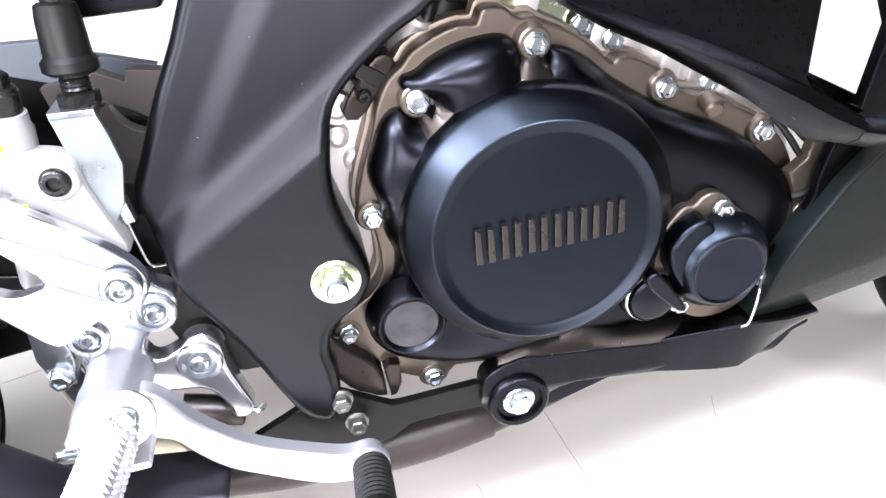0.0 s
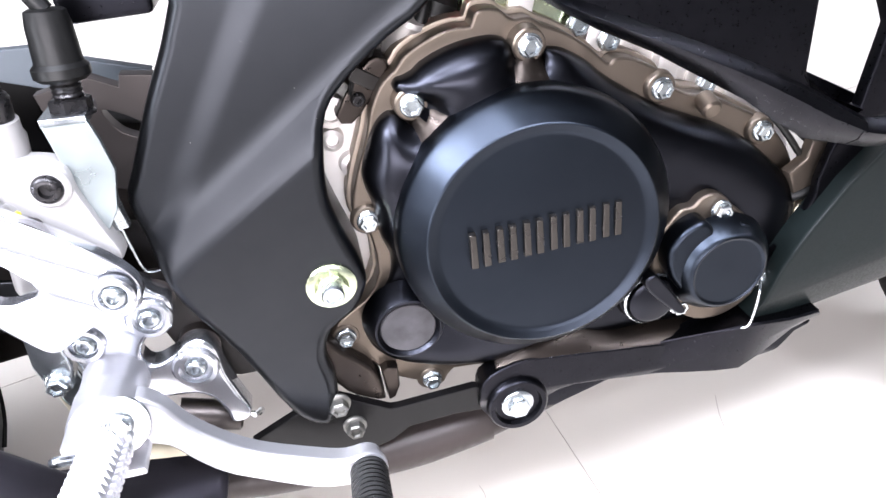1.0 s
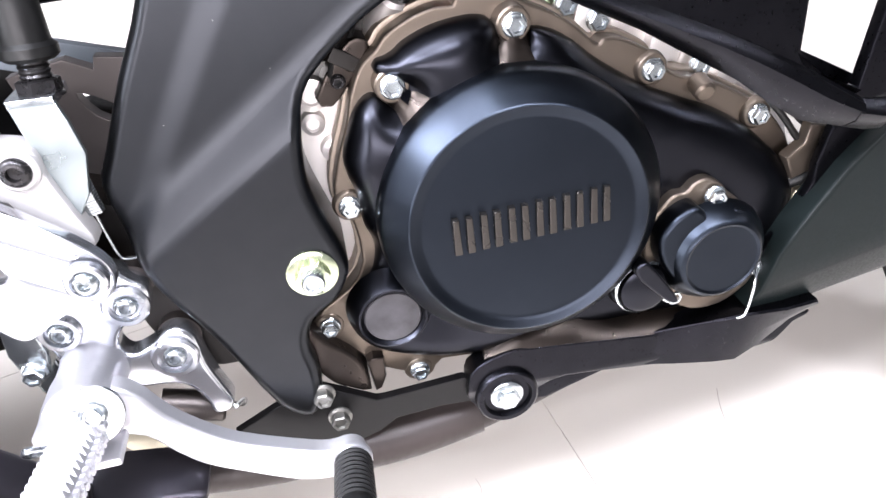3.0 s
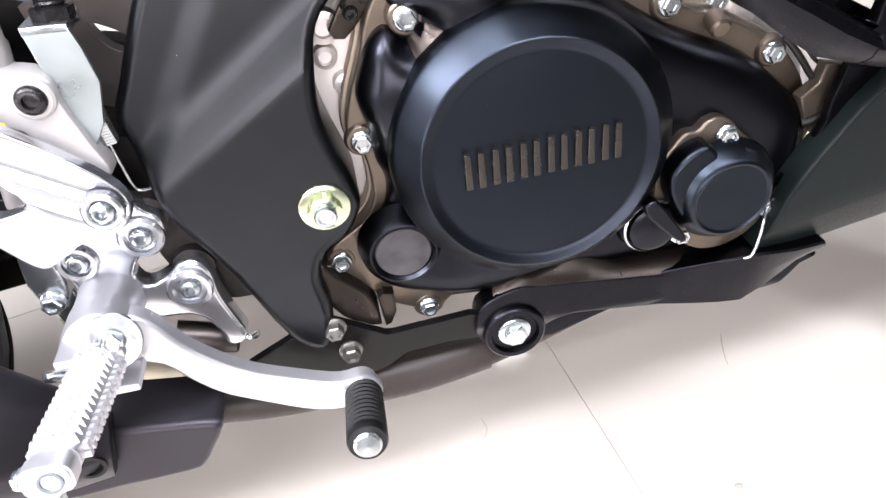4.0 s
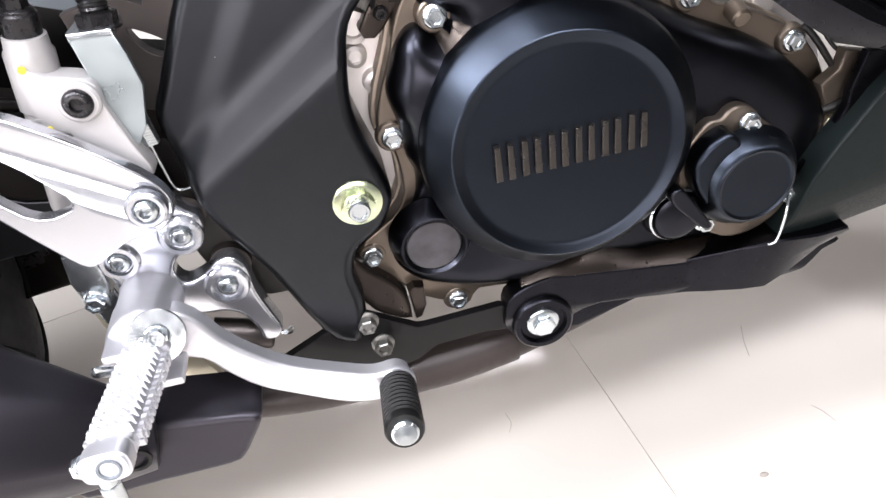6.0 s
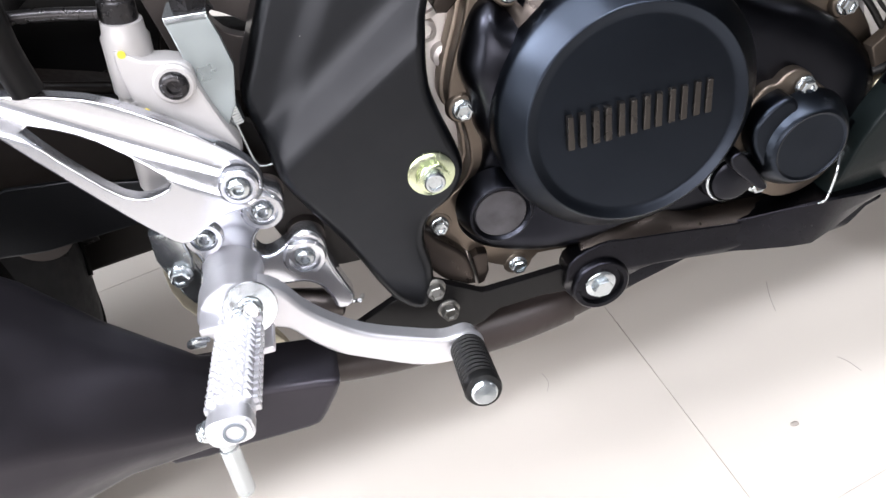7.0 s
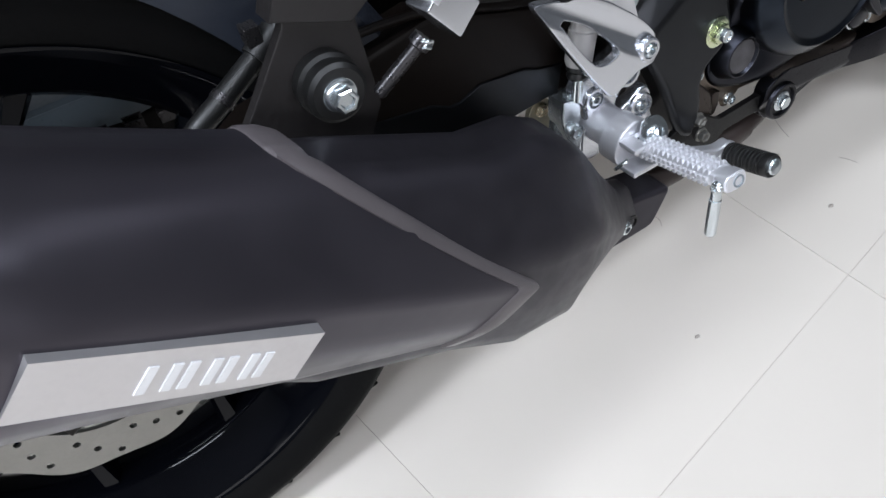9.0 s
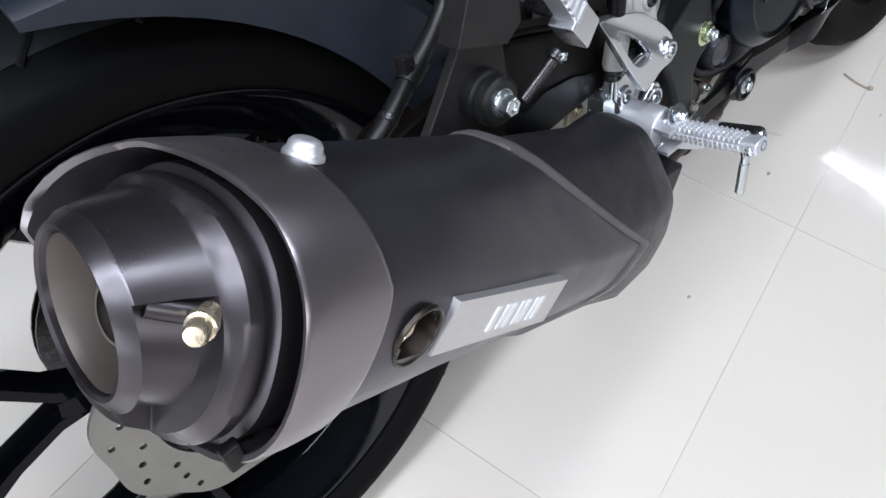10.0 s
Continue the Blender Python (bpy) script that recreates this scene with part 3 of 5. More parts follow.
# plain raised blocks in place of the maker's name
for i in range(6):
    x = 0.0744 + 0.0147 * i
    z = 0.3958 + 0.0006 * i
    for w0, w1 in ((0.0, 0.0042), (0.0070, 0.0112)):
        pts = [(x + w0, z), (x + w1, z), (x + w1 - 0.0004, z + 0.0205), (x + w0 + 0.0004, z + 0.0205)]
        part("raised_mark", slab(pts, -0.1594, -0.1555, 0.0007), COVER_MARK, clutch)

oil_pts = [(0.1873, 0.3607), (0.1899, 0.3776), (0.1963, 0.3875), (0.2045, 0.3950), (0.2115, 0.3954), (0.2163, 0.3999), (0.2238, 0.4016), (0.2323, 0.3973), (0.2385, 0.3897), (0.2466, 0.3824), (0.2576, 0.3684), (0.2642, 0.3542), (0.2640, 0.3380), (0.2580, 0.3220), (0.2400, 0.3110), (0.2200, 0.3120), (0.2020, 0.3260), (0.1900, 0.3430)]
oil = part("oil_filter_cover", slab([(p.x, p.y) for p in rounded(oil_pts, 3)], -0.141, -0.115, 0.002, segments=3), FLANGE, moto, "bronze-black oil filter cover")
filter_pts = [(0.1913, 0.3753), (0.1966, 0.3843), (0.2031, 0.3895), (0.2115, 0.3921), (0.2170, 0.3883), (0.2200, 0.3821), (0.2248, 0.3803), (0.2315, 0.3833), (0.2365, 0.3859), (0.2462, 0.3793), (0.2543, 0.3649), (0.2549, 0.3491), (0.2481, 0.3361), (0.2302, 0.3285), (0.2146, 0.3319), (0.2007, 0.3466), (0.1925, 0.3610)]
part("filter_body", slab([(p.x, p.y) for p in rounded(filter_pts, 4)], -0.1545, -0.136, 0.0095, segments=7), COVER_BLACK, oil)
part("filter_dome", lathe([(0.0325, -0.004), (0.0312, 0.0), (0.0285, 0.0045), (0.0255, 0.0085), (0.0240, 0.0099), (0.0228, 0.0103), (0.0217, 0.0098), (0.0208, 0.0093), (0.0, 0.0097)], (0.2275, -0.1490, 0.3575), OUT, 64), COVER_BLACK, oil)
bolts("cover_bolt", [(0.2285, -0.1420, 0.3905), (0.2093, -0.1360, 0.3235), (0.2600, -0.1390, 0.3350)], ZINC, oil, d=0.0092)
part("bolt_wire", tube([(0.2560, -0.1500, 0.3400), (0.2534, -0.1545, 0.3322), (0.2511, -0.1545, 0.3156), (0.2481, -0.1545, 0.3089), (0.2420, -0.1500, 0.3060)], 0.0009, 8), ZINC, oil, "thin bright wire bent round a bolt")
plug = part("crankcase_plug", lathe([(0.026, 0.0), (0.024, 0.006), (0.0215, 0.012), (0.0200, 0.0145), (0.0188, 0.0148), (0.0172, 0.0125), (0.0168, 0.0120), (0.0, 0.0125)], (0.0385, -0.1205, 0.3475), OUT, 40), SHOULDER_BLACK, moto, "black round crankcase plug")
part("plug_face", lathe([(0.0168, 0.0), (0.0160, 0.0012), (0.0, 0.0014)], (0.0385, -0.1323, 0.3475), OUT, 32), PLUG_FACE, plug, "dusty grey plug face")
filler = part("oil_filler_cap", lathe([(0.0160, 0.0), (0.0160, 0.010), (0.0150, 0.0125), (0.0120, 0.0140), (0.0, 0.0145)], (0.187, -0.134, 0.3385), OUT, 36), SHOULDER_BLACK, moto, "gloss black oil filler cap with a finger grip")
grip = slab([(p.x, p.y) for p in rounded([(0.1745, 0.3640), (0.1785, 0.3665), (0.1835, 0.3640), (0.1990, 0.3415), (0.2010, 0.3355), (0.1960, 0.3360), (0.1840, 0.3480), (0.1765, 0.3570)], 3)], -0.160, -0.144, 0.0042, segments=5)
part("grip", grip, SHOULDER_BLACK, filler)
part("seal_ring", lathe([(0.0168, 0.0), (0.0178, 0.001), (0.0178, 0.002), (0.0168, 0.003)], (0.187, -0.142, 0.3385), OUT, 40, cap=False), ZINC, filler, "bright seal ring")
part("filler_neck", lathe([(0.0205, 0.0), (0.0195, 0.022), (0.0180, 0.024), (0.0, 0.024)], (0.187, -0.114, 0.3385), OUT, 32), SHOULDER_BLACK, filler)
part("drain_boss", slab(rounded([(0.150, 0.312), (0.172, 0.318), (0.196, 0.300), (0.190, 0.285), (0.160, 0.288)], 3), -0.120, -0.09, 0.004), CASE_BLACK, moto)
part("drain_bolt", hexbolt((0.181, -0.121, 0.293), OUT, 0.007, 0.004, 0.0045), BRASS, moto)
part("side_bolt", hexbolt((0.2945, -0.122, 0.3690), OUT, 0.009, 0.006, 0.006), BRASS, moto)

# -- pivot nut, washer and thread end --
nut = part("pivot_nut", hexbolt((0, -0.134, 0.388), OUT, 0.0165, 0.0075, 0.0140, dish=False), ZINC_YELLOW, moto, "yellow-plated flange nut with a protruding stud")
part("stud", lathe([(0.0062, 0.0), (0.0062, 0.005), (0.0055, 0.0062), (0.0042, 0.0062), (0.0036, 0.005), (0, 0.005)], (0, -0.1405, 0.388), OUT, 24), ZINC, nut)

# -- cowls --
cowl_pts = [(0.2505, 0.3020), (0.2527, 0.3067), (0.2589, 0.3214), (0.2687, 0.3464), (0.2837, 0.3689), (0.3041, 0.3966), (0.3213, 0.4138), (0.35, 0.445), (0.42, 0.51), (0.50, 0.49), (0.50, 0.36), (0.42, 0.325), (0.3501, 0.3091), (0.3231, 0.3054), (0.2995, 0.3015), (0.2835, 0.3005)]
cowl = slab(cowl_pts, -0.152, -0.132, 0.003)
creased(cowl, [((0.30, 0.330), (0.45, 0.36), -0.06, 0.022)])
belly = part("belly_cowl", cowl, COWL, moto, "dark green-black lower side cowl")
part("cowl_lip", slab([(0.2993, 0.4183), (0.3318, 0.4170), (0.3318, 0.4100), (0.2980, 0.3600), (0.2740, 0.3250), (0.2609, 0.3250), (0.2609, 0.3338), (0.2683, 0.3468), (0.2860, 0.3698), (0.2924, 0.3851), (0.2926, 0.3962)], -0.140, -0.134, 0.002), PLASTIC, belly)
# folded lower face that runs into the stay
fold = []
for cx, cy, cz, bx, by, bz in ((0.1713, -0.1335, 0.2921, 0.1757, -0.1335, 0.2731), (0.2084, -0.1375, 0.2946, 0.2144, -0.1375, 0.2665), (0.2301, -0.1470, 0.3019, 0.2373, -0.1440, 0.2669), (0.2486, -0.1550, 0.3087, 0.2510, -0.1480, 0.2687), (0.2615, -0.1550, 0.3076, 0.2662, -0.1480, 0.2771), (0.2797, -0.1545, 0.3056, 0.2855, -0.1490, 0.2934), (0.3002, -0.1535, 0.3060, 0.3036, -0.1500, 0.3013)):
    fold.append([(cx, -0.128, cz + 0.002), (cx, cy + 0.001, cz + 0.0015), (cx, cy, cz), (cx * 0.5 + bx * 0.5, cy * 0.5 + by * 0.5 - 0.0008, cz * 0.5 + bz * 0.5), (bx, by, bz), (bx, by + 0.002, bz - 0.001), (bx, -0.128, bz + 0.001)])
part("lower_fold", ring_loft(fold), PLASTIC, belly)
part("brown_bracket", slab([(0.2930, 0.4170), (0.3101, 0.4124), (0.3027, 0.3886), (0.2855, 0.3829), (0.2800, 0.3980), (0.2906, 0.4059)], -0.130, -0.122, 0.002), FLANGE, belly, "brown cast radiator bracket")
part("bracket_grommet", tube([(0.2860, -0.126, 0.3800), (0.2950, -0.128, 0.3825), (0.3060, -0.127, 0.3850)], 0.0040, 12), RUBBER, belly)
part("lower_strip", slab([(0.2890, 0.3684), (0.3040, 0.3760), (0.2992, 0.3589), (0.2806, 0.3357), (0.2735, 0.3265), (0.2667, 0.3325), (0.2735, 0.3472)], -0.126, -0.118, 0.0015), FLANGE, belly)
stay_pts = [(0.0771, 0.2848), (0.0798, 0.2958), (0.0912, 0.3029), (0.1080, 0.3070), (0.1177, 0.3056), (0.1683, 0.2986), (0.2112, 0.2930), (0.2631, 0.2885), (0.3100, 0.2845), (0.2988, 0.2785), (0.2862, 0.2648), (0.2678, 0.2598), (0.2491, 0.2575), (0.1826, 0.2690), (0.1400, 0.2765), (0.1250, 0.2680), (0.1160, 0.2550), (0.0977, 0.2503), (0.0822, 0.2610), (0.0762, 0.2740)]
stay = slab([(p.x, p.y) for p in rounded(stay_pts, 2)], -0.137, -0.122, 0.003, segments=3)
creased(stay, [((0.10, 0.2815), (0.30, 0.2665), -0.014, 0.006)])
stay_ob = part("cowl_stay", stay, PLASTIC, moto, "black plastic lower cowl edge with a bolted end")
# ledge that folds inward along the top of the stay
ledge = []
for (x, z), (tx, tz) in (((0.0880, 0.2995), (0.0920, 0.3060)), ((0.1080, 0.3060), (0.1120, 0.3200)), ((0.1177, 0.3052), (0.1330, 0.3245)), ((0.1450, 0.3018), (0.1560, 0.3190)), ((0.1683, 0.2984), (0.1760, 0.3050)), ((0.2112, 0.2928), (0.2200, 0.3030)), ((0.2631, 0.2884), (0.2680, 0.2975))):
    ledge.append([(x, -0.1365, z), (x * 0.5 + tx * 0.5, -0.131, z * 0.5 + tz * 0.5 + 0.001), (tx, -0.116, tz), (tx, -0.113, tz - 0.004), (x, -0.131, z - 0.006)])
part("top_flange", ring_loft(ledge), CASE_BLACK, stay_ob)
BOSS = V((0.1005, -0.1370, 0.2735))
part("end_boss", lathe([(0.0206, 0.0), (0.0200, 0.0028), (0.0186, 0.0040), (0.0158, 0.0040), (0.0146, 0.0010), (0, 0.0010)], BOSS, OUT, 48), PLASTIC, stay_ob)
part("stay_bolt", hexbolt(BOSS + V((0, -0.001, 0)), OUT, 0.0125, 0.007, 0.0108, dish=False), ZINC, stay_ob)
part("lower_edge", slab([(0.1120, 0.2520), (0.1320, 0.2680), (0.1900, 0.2690), (0.1700, 0.2610), (0.1300, 0.2490)], -0.124, -0.112, 0.002), PLASTIC, stay_ob)
under = part("under_bracket", slab([(-0.0669, 0.2848), (-0.0399, 0.2978), (-0.0175, 0.3064), (-0.0106, 0.3062), (-0.0011, 0.3002), (0.0200, 0.2868), (0.0253, 0.2862), (0.0752, 0.2887), (0.0849, 0.2821), (0.0793, 0.2680), (0.0604, 0.2697), (0.0302, 0.2680), (0.0180, 0.2602), (-0.0014, 0.2547), (-0.0304, 0.2569), (-0.0593, 0.2725)], -0.131, -0.125, 0.001), STEEL_BLACK, moto, "black coated steel under bracket")
bolts("bracket_bolt", [(-0.0108, -0.131, 0.3010), (-0.0040, -0.131, 0.2805)], DISC, under, d=0.010, h=0.008, flange=0.0075)
# side fairing: a panel with a window, and a rounded band along its lower edge
ridge = [(0.1136, 0.5355), (0.1234, 0.5296), (0.1489, 0.5176), (0.1761, 0.5049), (0.2051, 0.4913), (0.2236, 0.4815), (0.2423, 0.4715), (0.2635, 0.4589), (0.2835, 0.4464)]
lower = [(0.1040, 0.5385), (0.1203, 0.5265), (0.1386, 0.5150), (0.1661, 0.5004), (0.1950, 0.4820), (0.2160, 0.4690), (0.2340, 0.4550), (0.2540, 0.4410), (0.2830, 0.4318)]
fair_hole = [(0.2480, 0.5400), (0.2471, 0.5116), (0.2466, 0.4788), (0.2498, 0.4726), (0.2553, 0.4677), (0.2769, 0.4539), (0.2805, 0.4551), (0.2815, 0.4611), (0.2876, 0.4957), (0.2800, 0.5120), (0.2700, 0.5300)]
fair_pts = ridge + [(0.3000, 0.4480), (0.3150, 0.4700), (0.3300, 0.5200), (0.34, 0.62), (0.08, 0.62), (0.098, 0.548)]
fairing = part("side_fairing", slab(fair_pts, -0.174, -0.167, 0.0025, holes=[fair_hole]), PLASTIC, moto, "black plastic side fairing frame with an open window")
band = []
for (rx, rz), (lx, lz) in zip(ridge, lower):
    band.append([(rx, -0.1725, rz + 0.004), (rx, -0.1775, rz + 0.001), (rx * 0.75 + lx * 0.25, -0.1795, rz * 0.75 + lz * 0.25), (rx * 0.4 + lx * 0.6, -0.1770, rz * 0.4 + lz * 0.6), (lx, -0.1690, lz), (lx, -0.1560, lz + 0.002), (rx, -0.1560, rz)])
part("lower_band", ring_loft(band), PLASTIC, fairing)
part("inner_panel", slab([(0.2250, 0.4850), (0.2440, 0.4800), (0.2619, 0.4708), (0.2982, 0.4512), (0.3120, 0.4440), (0.3120, 0.4250), (0.2830, 0.4345), (0.2540, 0.4440), (0.2340, 0.4585)], -0.154, -0.150, 0.001), PLASTIC, fairing)
tail_end = [V(p) for p in band[-1]]
part("band_end", ring_loft([[p + V((dx, dy, dz)) for p in tail_end] for dx, dy, dz in ((-0.003, 0.0, 0.0008), (0.010, 0.0, -0.0030), (0.020, 0.001, -0.0045), (0.034, 0.003, 0.0010), (0.046, 0.006, 0.0200))]), PLASTIC, fairing)
part("cable", tube([(0.270, -0.120, 0.4330), (0.2772, -0.122, 0.4243), (0.2866, -0.122, 0.4118), (0.2966, -0.121, 0.3969), (0.3000, -0.116, 0.380)], 0.0021, 10), RUBBER, moto)
part("cable", tube([(0.2850, -0.119, 0.4250), (0.2930, -0.120, 0.4150), (0.3040, -0.119, 0.4080)], 0.0013, 8), RUBBER, moto)

# -- exhaust pipe --
pipe = part("exhaust_pipe", tube([(0.30, -0.03, 0.262), (0.20, -0.078, 0.250), (0.10, -0.102, 0.236), (0.04, -0.110, 0.233), (-0.009, -0.115, 0.238), (-0.055, -0.115, 0.239), (-0.097, -0.115, 0.245), (-0.137, -0.116, 0.255), (-0.165, -0.120, 0.264), (-0.20, -0.130, 0.282), (-0.25, -0.155, 0.325)], 0.0142, 24), PIPE, moto, "heat-browned exhaust pipe")
part("pipe_collar", tube([(0.085, -0.1045, 0.2355), (0.040, -0.110, 0.2330), (0.0, -0.1142, 0.2360)], 0.0168, 24, 3), PIPE, pipe)
part("pipe_joint", tube([(-0.158, -0.1188, 0.2617), (-0.163, -0.1197, 0.2633)], 0.0160, 24, 1), PIPE, pipe)

# -- foot rest, pedal and rear brake cylinder --
hang_pts = [(-0.1500, 0.3990), (-0.1300, 0.4080), (-0.1100, 0.4130), (-0.0980, 0.4100), (-0.0915, 0.4030), (-0.0853, 0.3970), (-0.0863, 0.3869), (-0.0947, 0.3780), (-0.1040, 0.3745), (-0.1097, 0.3650), (-0.1053, 0.3564), (-0.0935, 0.3600), (-0.0846, 0.3670), (-0.0755, 0.3665), (-0.0702, 0.3574), (-0.0695, 0.3405), (-0.0649, 0.3214), (-0.0618, 0.3090), (-0.0662, 0.3022), (-0.0749, 0.3034), (-0.0765, 0.3128), (-0.0812, 0.3240), (-0.0895, 0.3302), (-0.1030, 0.3320), (-0.1189, 0.3344), (-0.1275, 0.3209), (-0.1488, 0.3226), (-0.1478, 0.3483), (-0.1420, 0.3600), (-0.1453, 0.3748), (-0.1523, 0.3850)]
hanger = part("foot_rest_hanger", slab([(p.x, p.y) for p in rounded(hang_pts, 3)], -0.130, -0.117, 0.003, segments=3), ALU, moto, "polished aluminium foot-rest hanger")
HANG_BOLTS = [(-0.0982, 0.3885, 0.0122), (-0.0838, 0.3500, 0.0130), (-0.1345, 0.3800, 0.0112)]
for x, z, r in HANG_BOLTS:
    part("boss", lathe([(r, 0.0), (r, 0.0135), (r - 0.0012, 0.0150), (r - 0.0036, 0.0150), (r - 0.0042, 0.0110), (0, 0.0110)], (x, -0.1180, z), OUT, 32), ALU, hanger)
    part("hanger_bolt", socket_bolt((x, -0.1285, z), OUT, 0.0064, 0.0055), ZINC, hanger)
for x, z, r in HANG_BOLTS[:2]:
    part("spacer", lathe([(r * 0.92, 0.0), (r * 0.92, 0.018)], (x + 0.003, -0.1010, z + 0.006), OUT, 28), WEB, hanger, "brown-grey steel spacer")

# heel guard, dished about its window
heel_pts = [(-0.205, 0.494), (-0.196, 0.494), (-0.154, 0.483), (-0.128, 0.466), (-0.105, 0.446), (-0.092, 0.430), (-0.090, 0.416), (-0.098, 0.409), (-0.114, 0.407), (-0.128, 0.400), (-0.139, 0.396), (-0.150, 0.408), (-0.165, 0.429), (-0.186, 0.461), (-0.200, 0.484)]
heel_hole = [(-0.185, 0.4745), (-0.173, 0.4715), (-0.157, 0.4605), (-0.139, 0.4425), (-0.1325, 0.4325), (-0.139, 0.4285), (-0.150, 0.4285), (-0.162, 0.439)]
heel = slab([(p.x, p.y) for p in rounded(heel_pts, 3)], -0.158, -0.1505, 0.0022, holes=[[(p.x, p.y) for p in rounded(heel_hole, 2)]])
creased(heel, [((-0.205, 0.484), (-0.095, 0.408), 0.014, 0.006), ((-0.2095, 0.4935), (-0.0975, 0.4195), 0.024, -0.003)])
for v in heel.verts:
    v.co.y -= 0.018 * max(-0.15 - v.co.x, 0)
guard = part("heel_guard", heel, ALU, hanger, "polished aluminium heel guard with a window")
part("guard_boss", lathe([(0.0105, 0.0), (0.0100, 0.0035), (0.0088, 0.0045), (0.0070, 0.0045), (0.0066, 0.002), (0, 0.002)], (-0.1015, -0.1545, 0.4215), OUT, 32), ALU, guard)
part("guard_bolt", socket_bolt((-0.1015, -0.1565, 0.4215), OUT, 0.0062, 0.0045), ZINC, guard)

# brake pedal
pedal_pts = [(-0.112, 0.362), (-0.100, 0.355), (-0.090, 0.337), (-0.077, 0.321), (-0.058, 0.305), (-0.028, 0.290), (-0.012, 0.2840), (0.001, 0.2845), (0.008, 0.278), (0.006, 0.267), (-0.006, 0.2625), (-0.022, 0.2635), (-0.037, 0.269), (-0.062, 0.284), (-0.080, 0.296), (-0.093, 0.311), (-0.103, 0.325), (-0.120, 0.333), (-0.126, 0.350)]
pedal = part("brake_pedal", slab([(p.x, p.y) for p in rounded(pedal_pts, 3)], -0.163, -0.152, 0.0032, segments=3), ALU_CAST, moto, "silver aluminium brake pedal")
rib_prof = [(0.0080, 0.0)]
for k in range(10):
    h = 0.002 + 0.0043 * k
    rib_prof += [(0.0110, h), (0.0114, h + 0.0009), (0.0114, h + 0.0020), (0.0100, h + 0.0027), (0.0100, h + 0.0037)]
rib_prof += [(0.0114, 0.0455), (0.0114, 0.0490), (0.0104, 0.0512), (0.0, 0.0515)]
part("pedal_rubber", lathe(rib_prof, (-0.0005, -0.1640, 0.2735), (-0.02, -1, 0.26), 32), RUBBER, pedal, "ribbed black rubber pedal tip")
part("pedal_collar", lathe([(0.0118, 0.0), (0.0118, 0.003), (0.0108, 0.0045), (0.0, 0.0045)], (-0.0005, -0.1600, 0.2730), (-0.02, -1, 0.26), 28), ALU_CAST, pedal)
part("pedal_tip_cap", lathe([(0.0078, 0.0), (0.0078, 0.002), (0.0065, 0.0035), (0.0, 0.004)], (-0.0015, -0.2137, 0.2864), (-0.02, -1, 0.26), 20), ZINC, pedal)
part("return_spring", lathe([(0.0095, 0.0), (0.0095, 0.036), (0.008, 0.0375), (0, 0.0375)], (-0.106, -0.115, 0.307), (0.042, 0.0, -0.014), 20), WEB, pedal, "brown-grey sleeved return spring")
part("spring_hook", tube([(-0.068, -0.115, 0.296), (-0.060, -0.118, 0.296), (-0.057, -0.125, 0.305), (-0.059, -0.140, 0.314)], 0.0015, 8), ZINC, pedal)
part("stop_tab", slab([(-0.095, 0.330), (-0.05, 0.322), (-0.040, 0.328), (-0.038, 0.336), (-0.05, 0.338)], -0.110, -0.106, 0.001), ZINC_YELLOW, pedal, "yellow-plated stop plate")
part("stop_bolt", hexbolt((-0.040, -0.112, 0.331), OUT, 0.008, 0.006, 0.006), ZINC_YELLOW, pedal)

# folding peg
PA = V((-0.122, -0.172, 0.3520))
PB = V((-0.1218, -0.270, 0.3680))
peg_dir = (PB - PA).normalized()
peg_x = V((1, 0, 0))
peg_up = peg_x.cross(peg_dir).normalized()
if peg_up.z < 0:
    peg_up = -peg_up
bm = bmesh.new()
for (w, h, k0, k1) in ((0.0102, 0.0062, 0.004, 0.087), (0.0096, 0.0064, 0.087, 0.0895), (0.0104, 0.0072, 0.0895, 0.0975), (0.0094, 0.0062, 0.0975, 0.0990)):
    rings = []
    for k in (k0, k1):
        c = PA + peg_dir * k
        rings.append([c + peg_x * w * math.copysign(abs(math.cos(t)) ** 0.6, math.cos(t)) + peg_up * h * math.copysign(abs(math.sin(t)) ** 0.6, math.sin(t)) for t in [2 * math.pi * i / 20 for i in range(20)]])
    ring_loft(rings, bm)
peg = part("foot_peg", bm, PEG_ALU, moto, "silver foot peg with a knurled grip")
# rows of small teeth over the grip
bm = bmesh.new()
peg_turn = Matrix((peg_x, peg_dir, peg_up)).transposed().to_4x4()
for i in range(15):
    k = 0.009 + 0.0051 * i
    for j in range(5):
        c = PA + peg_dir * k + peg_x * (-0.0082 + 0.0041 * j) + peg_up * (0.0068 - 0.0002 * abs(j - 2) ** 2)
        bmesh.ops.create_cone(bm, cap_ends=True, segments=4, radius1=0.0029, radius2=0.0011, depth=0.0036, matrix=Matrix.Translation(c) @ peg_turn @ Matrix.Rotation(math.pi / 4, 4, "Z"))
    for sgn in (-1, 1):
        for h in (-0.0030, 0.0012):
            c = PA + peg_dir * k + peg_x * 0.0106 * sgn + peg_up * h
            bmesh.ops.create_cube(bm, size=1.0, matrix=Matrix.Translation(c) @ peg_turn @ Matrix.Diagonal((0.0034, 0.0028, 0.0030, 1)))
teeth = part("knurling", bm, PEG_ALU, peg)
tagged(teeth, kind="stuff")
part("peg_collar", lathe([(0.0110, 0.0), (0.0110, 0.006), (0.0098, 0.008), (0.0, 0.008)], PA + peg_dir * 0.001, peg_dir, 20), ALU, peg)
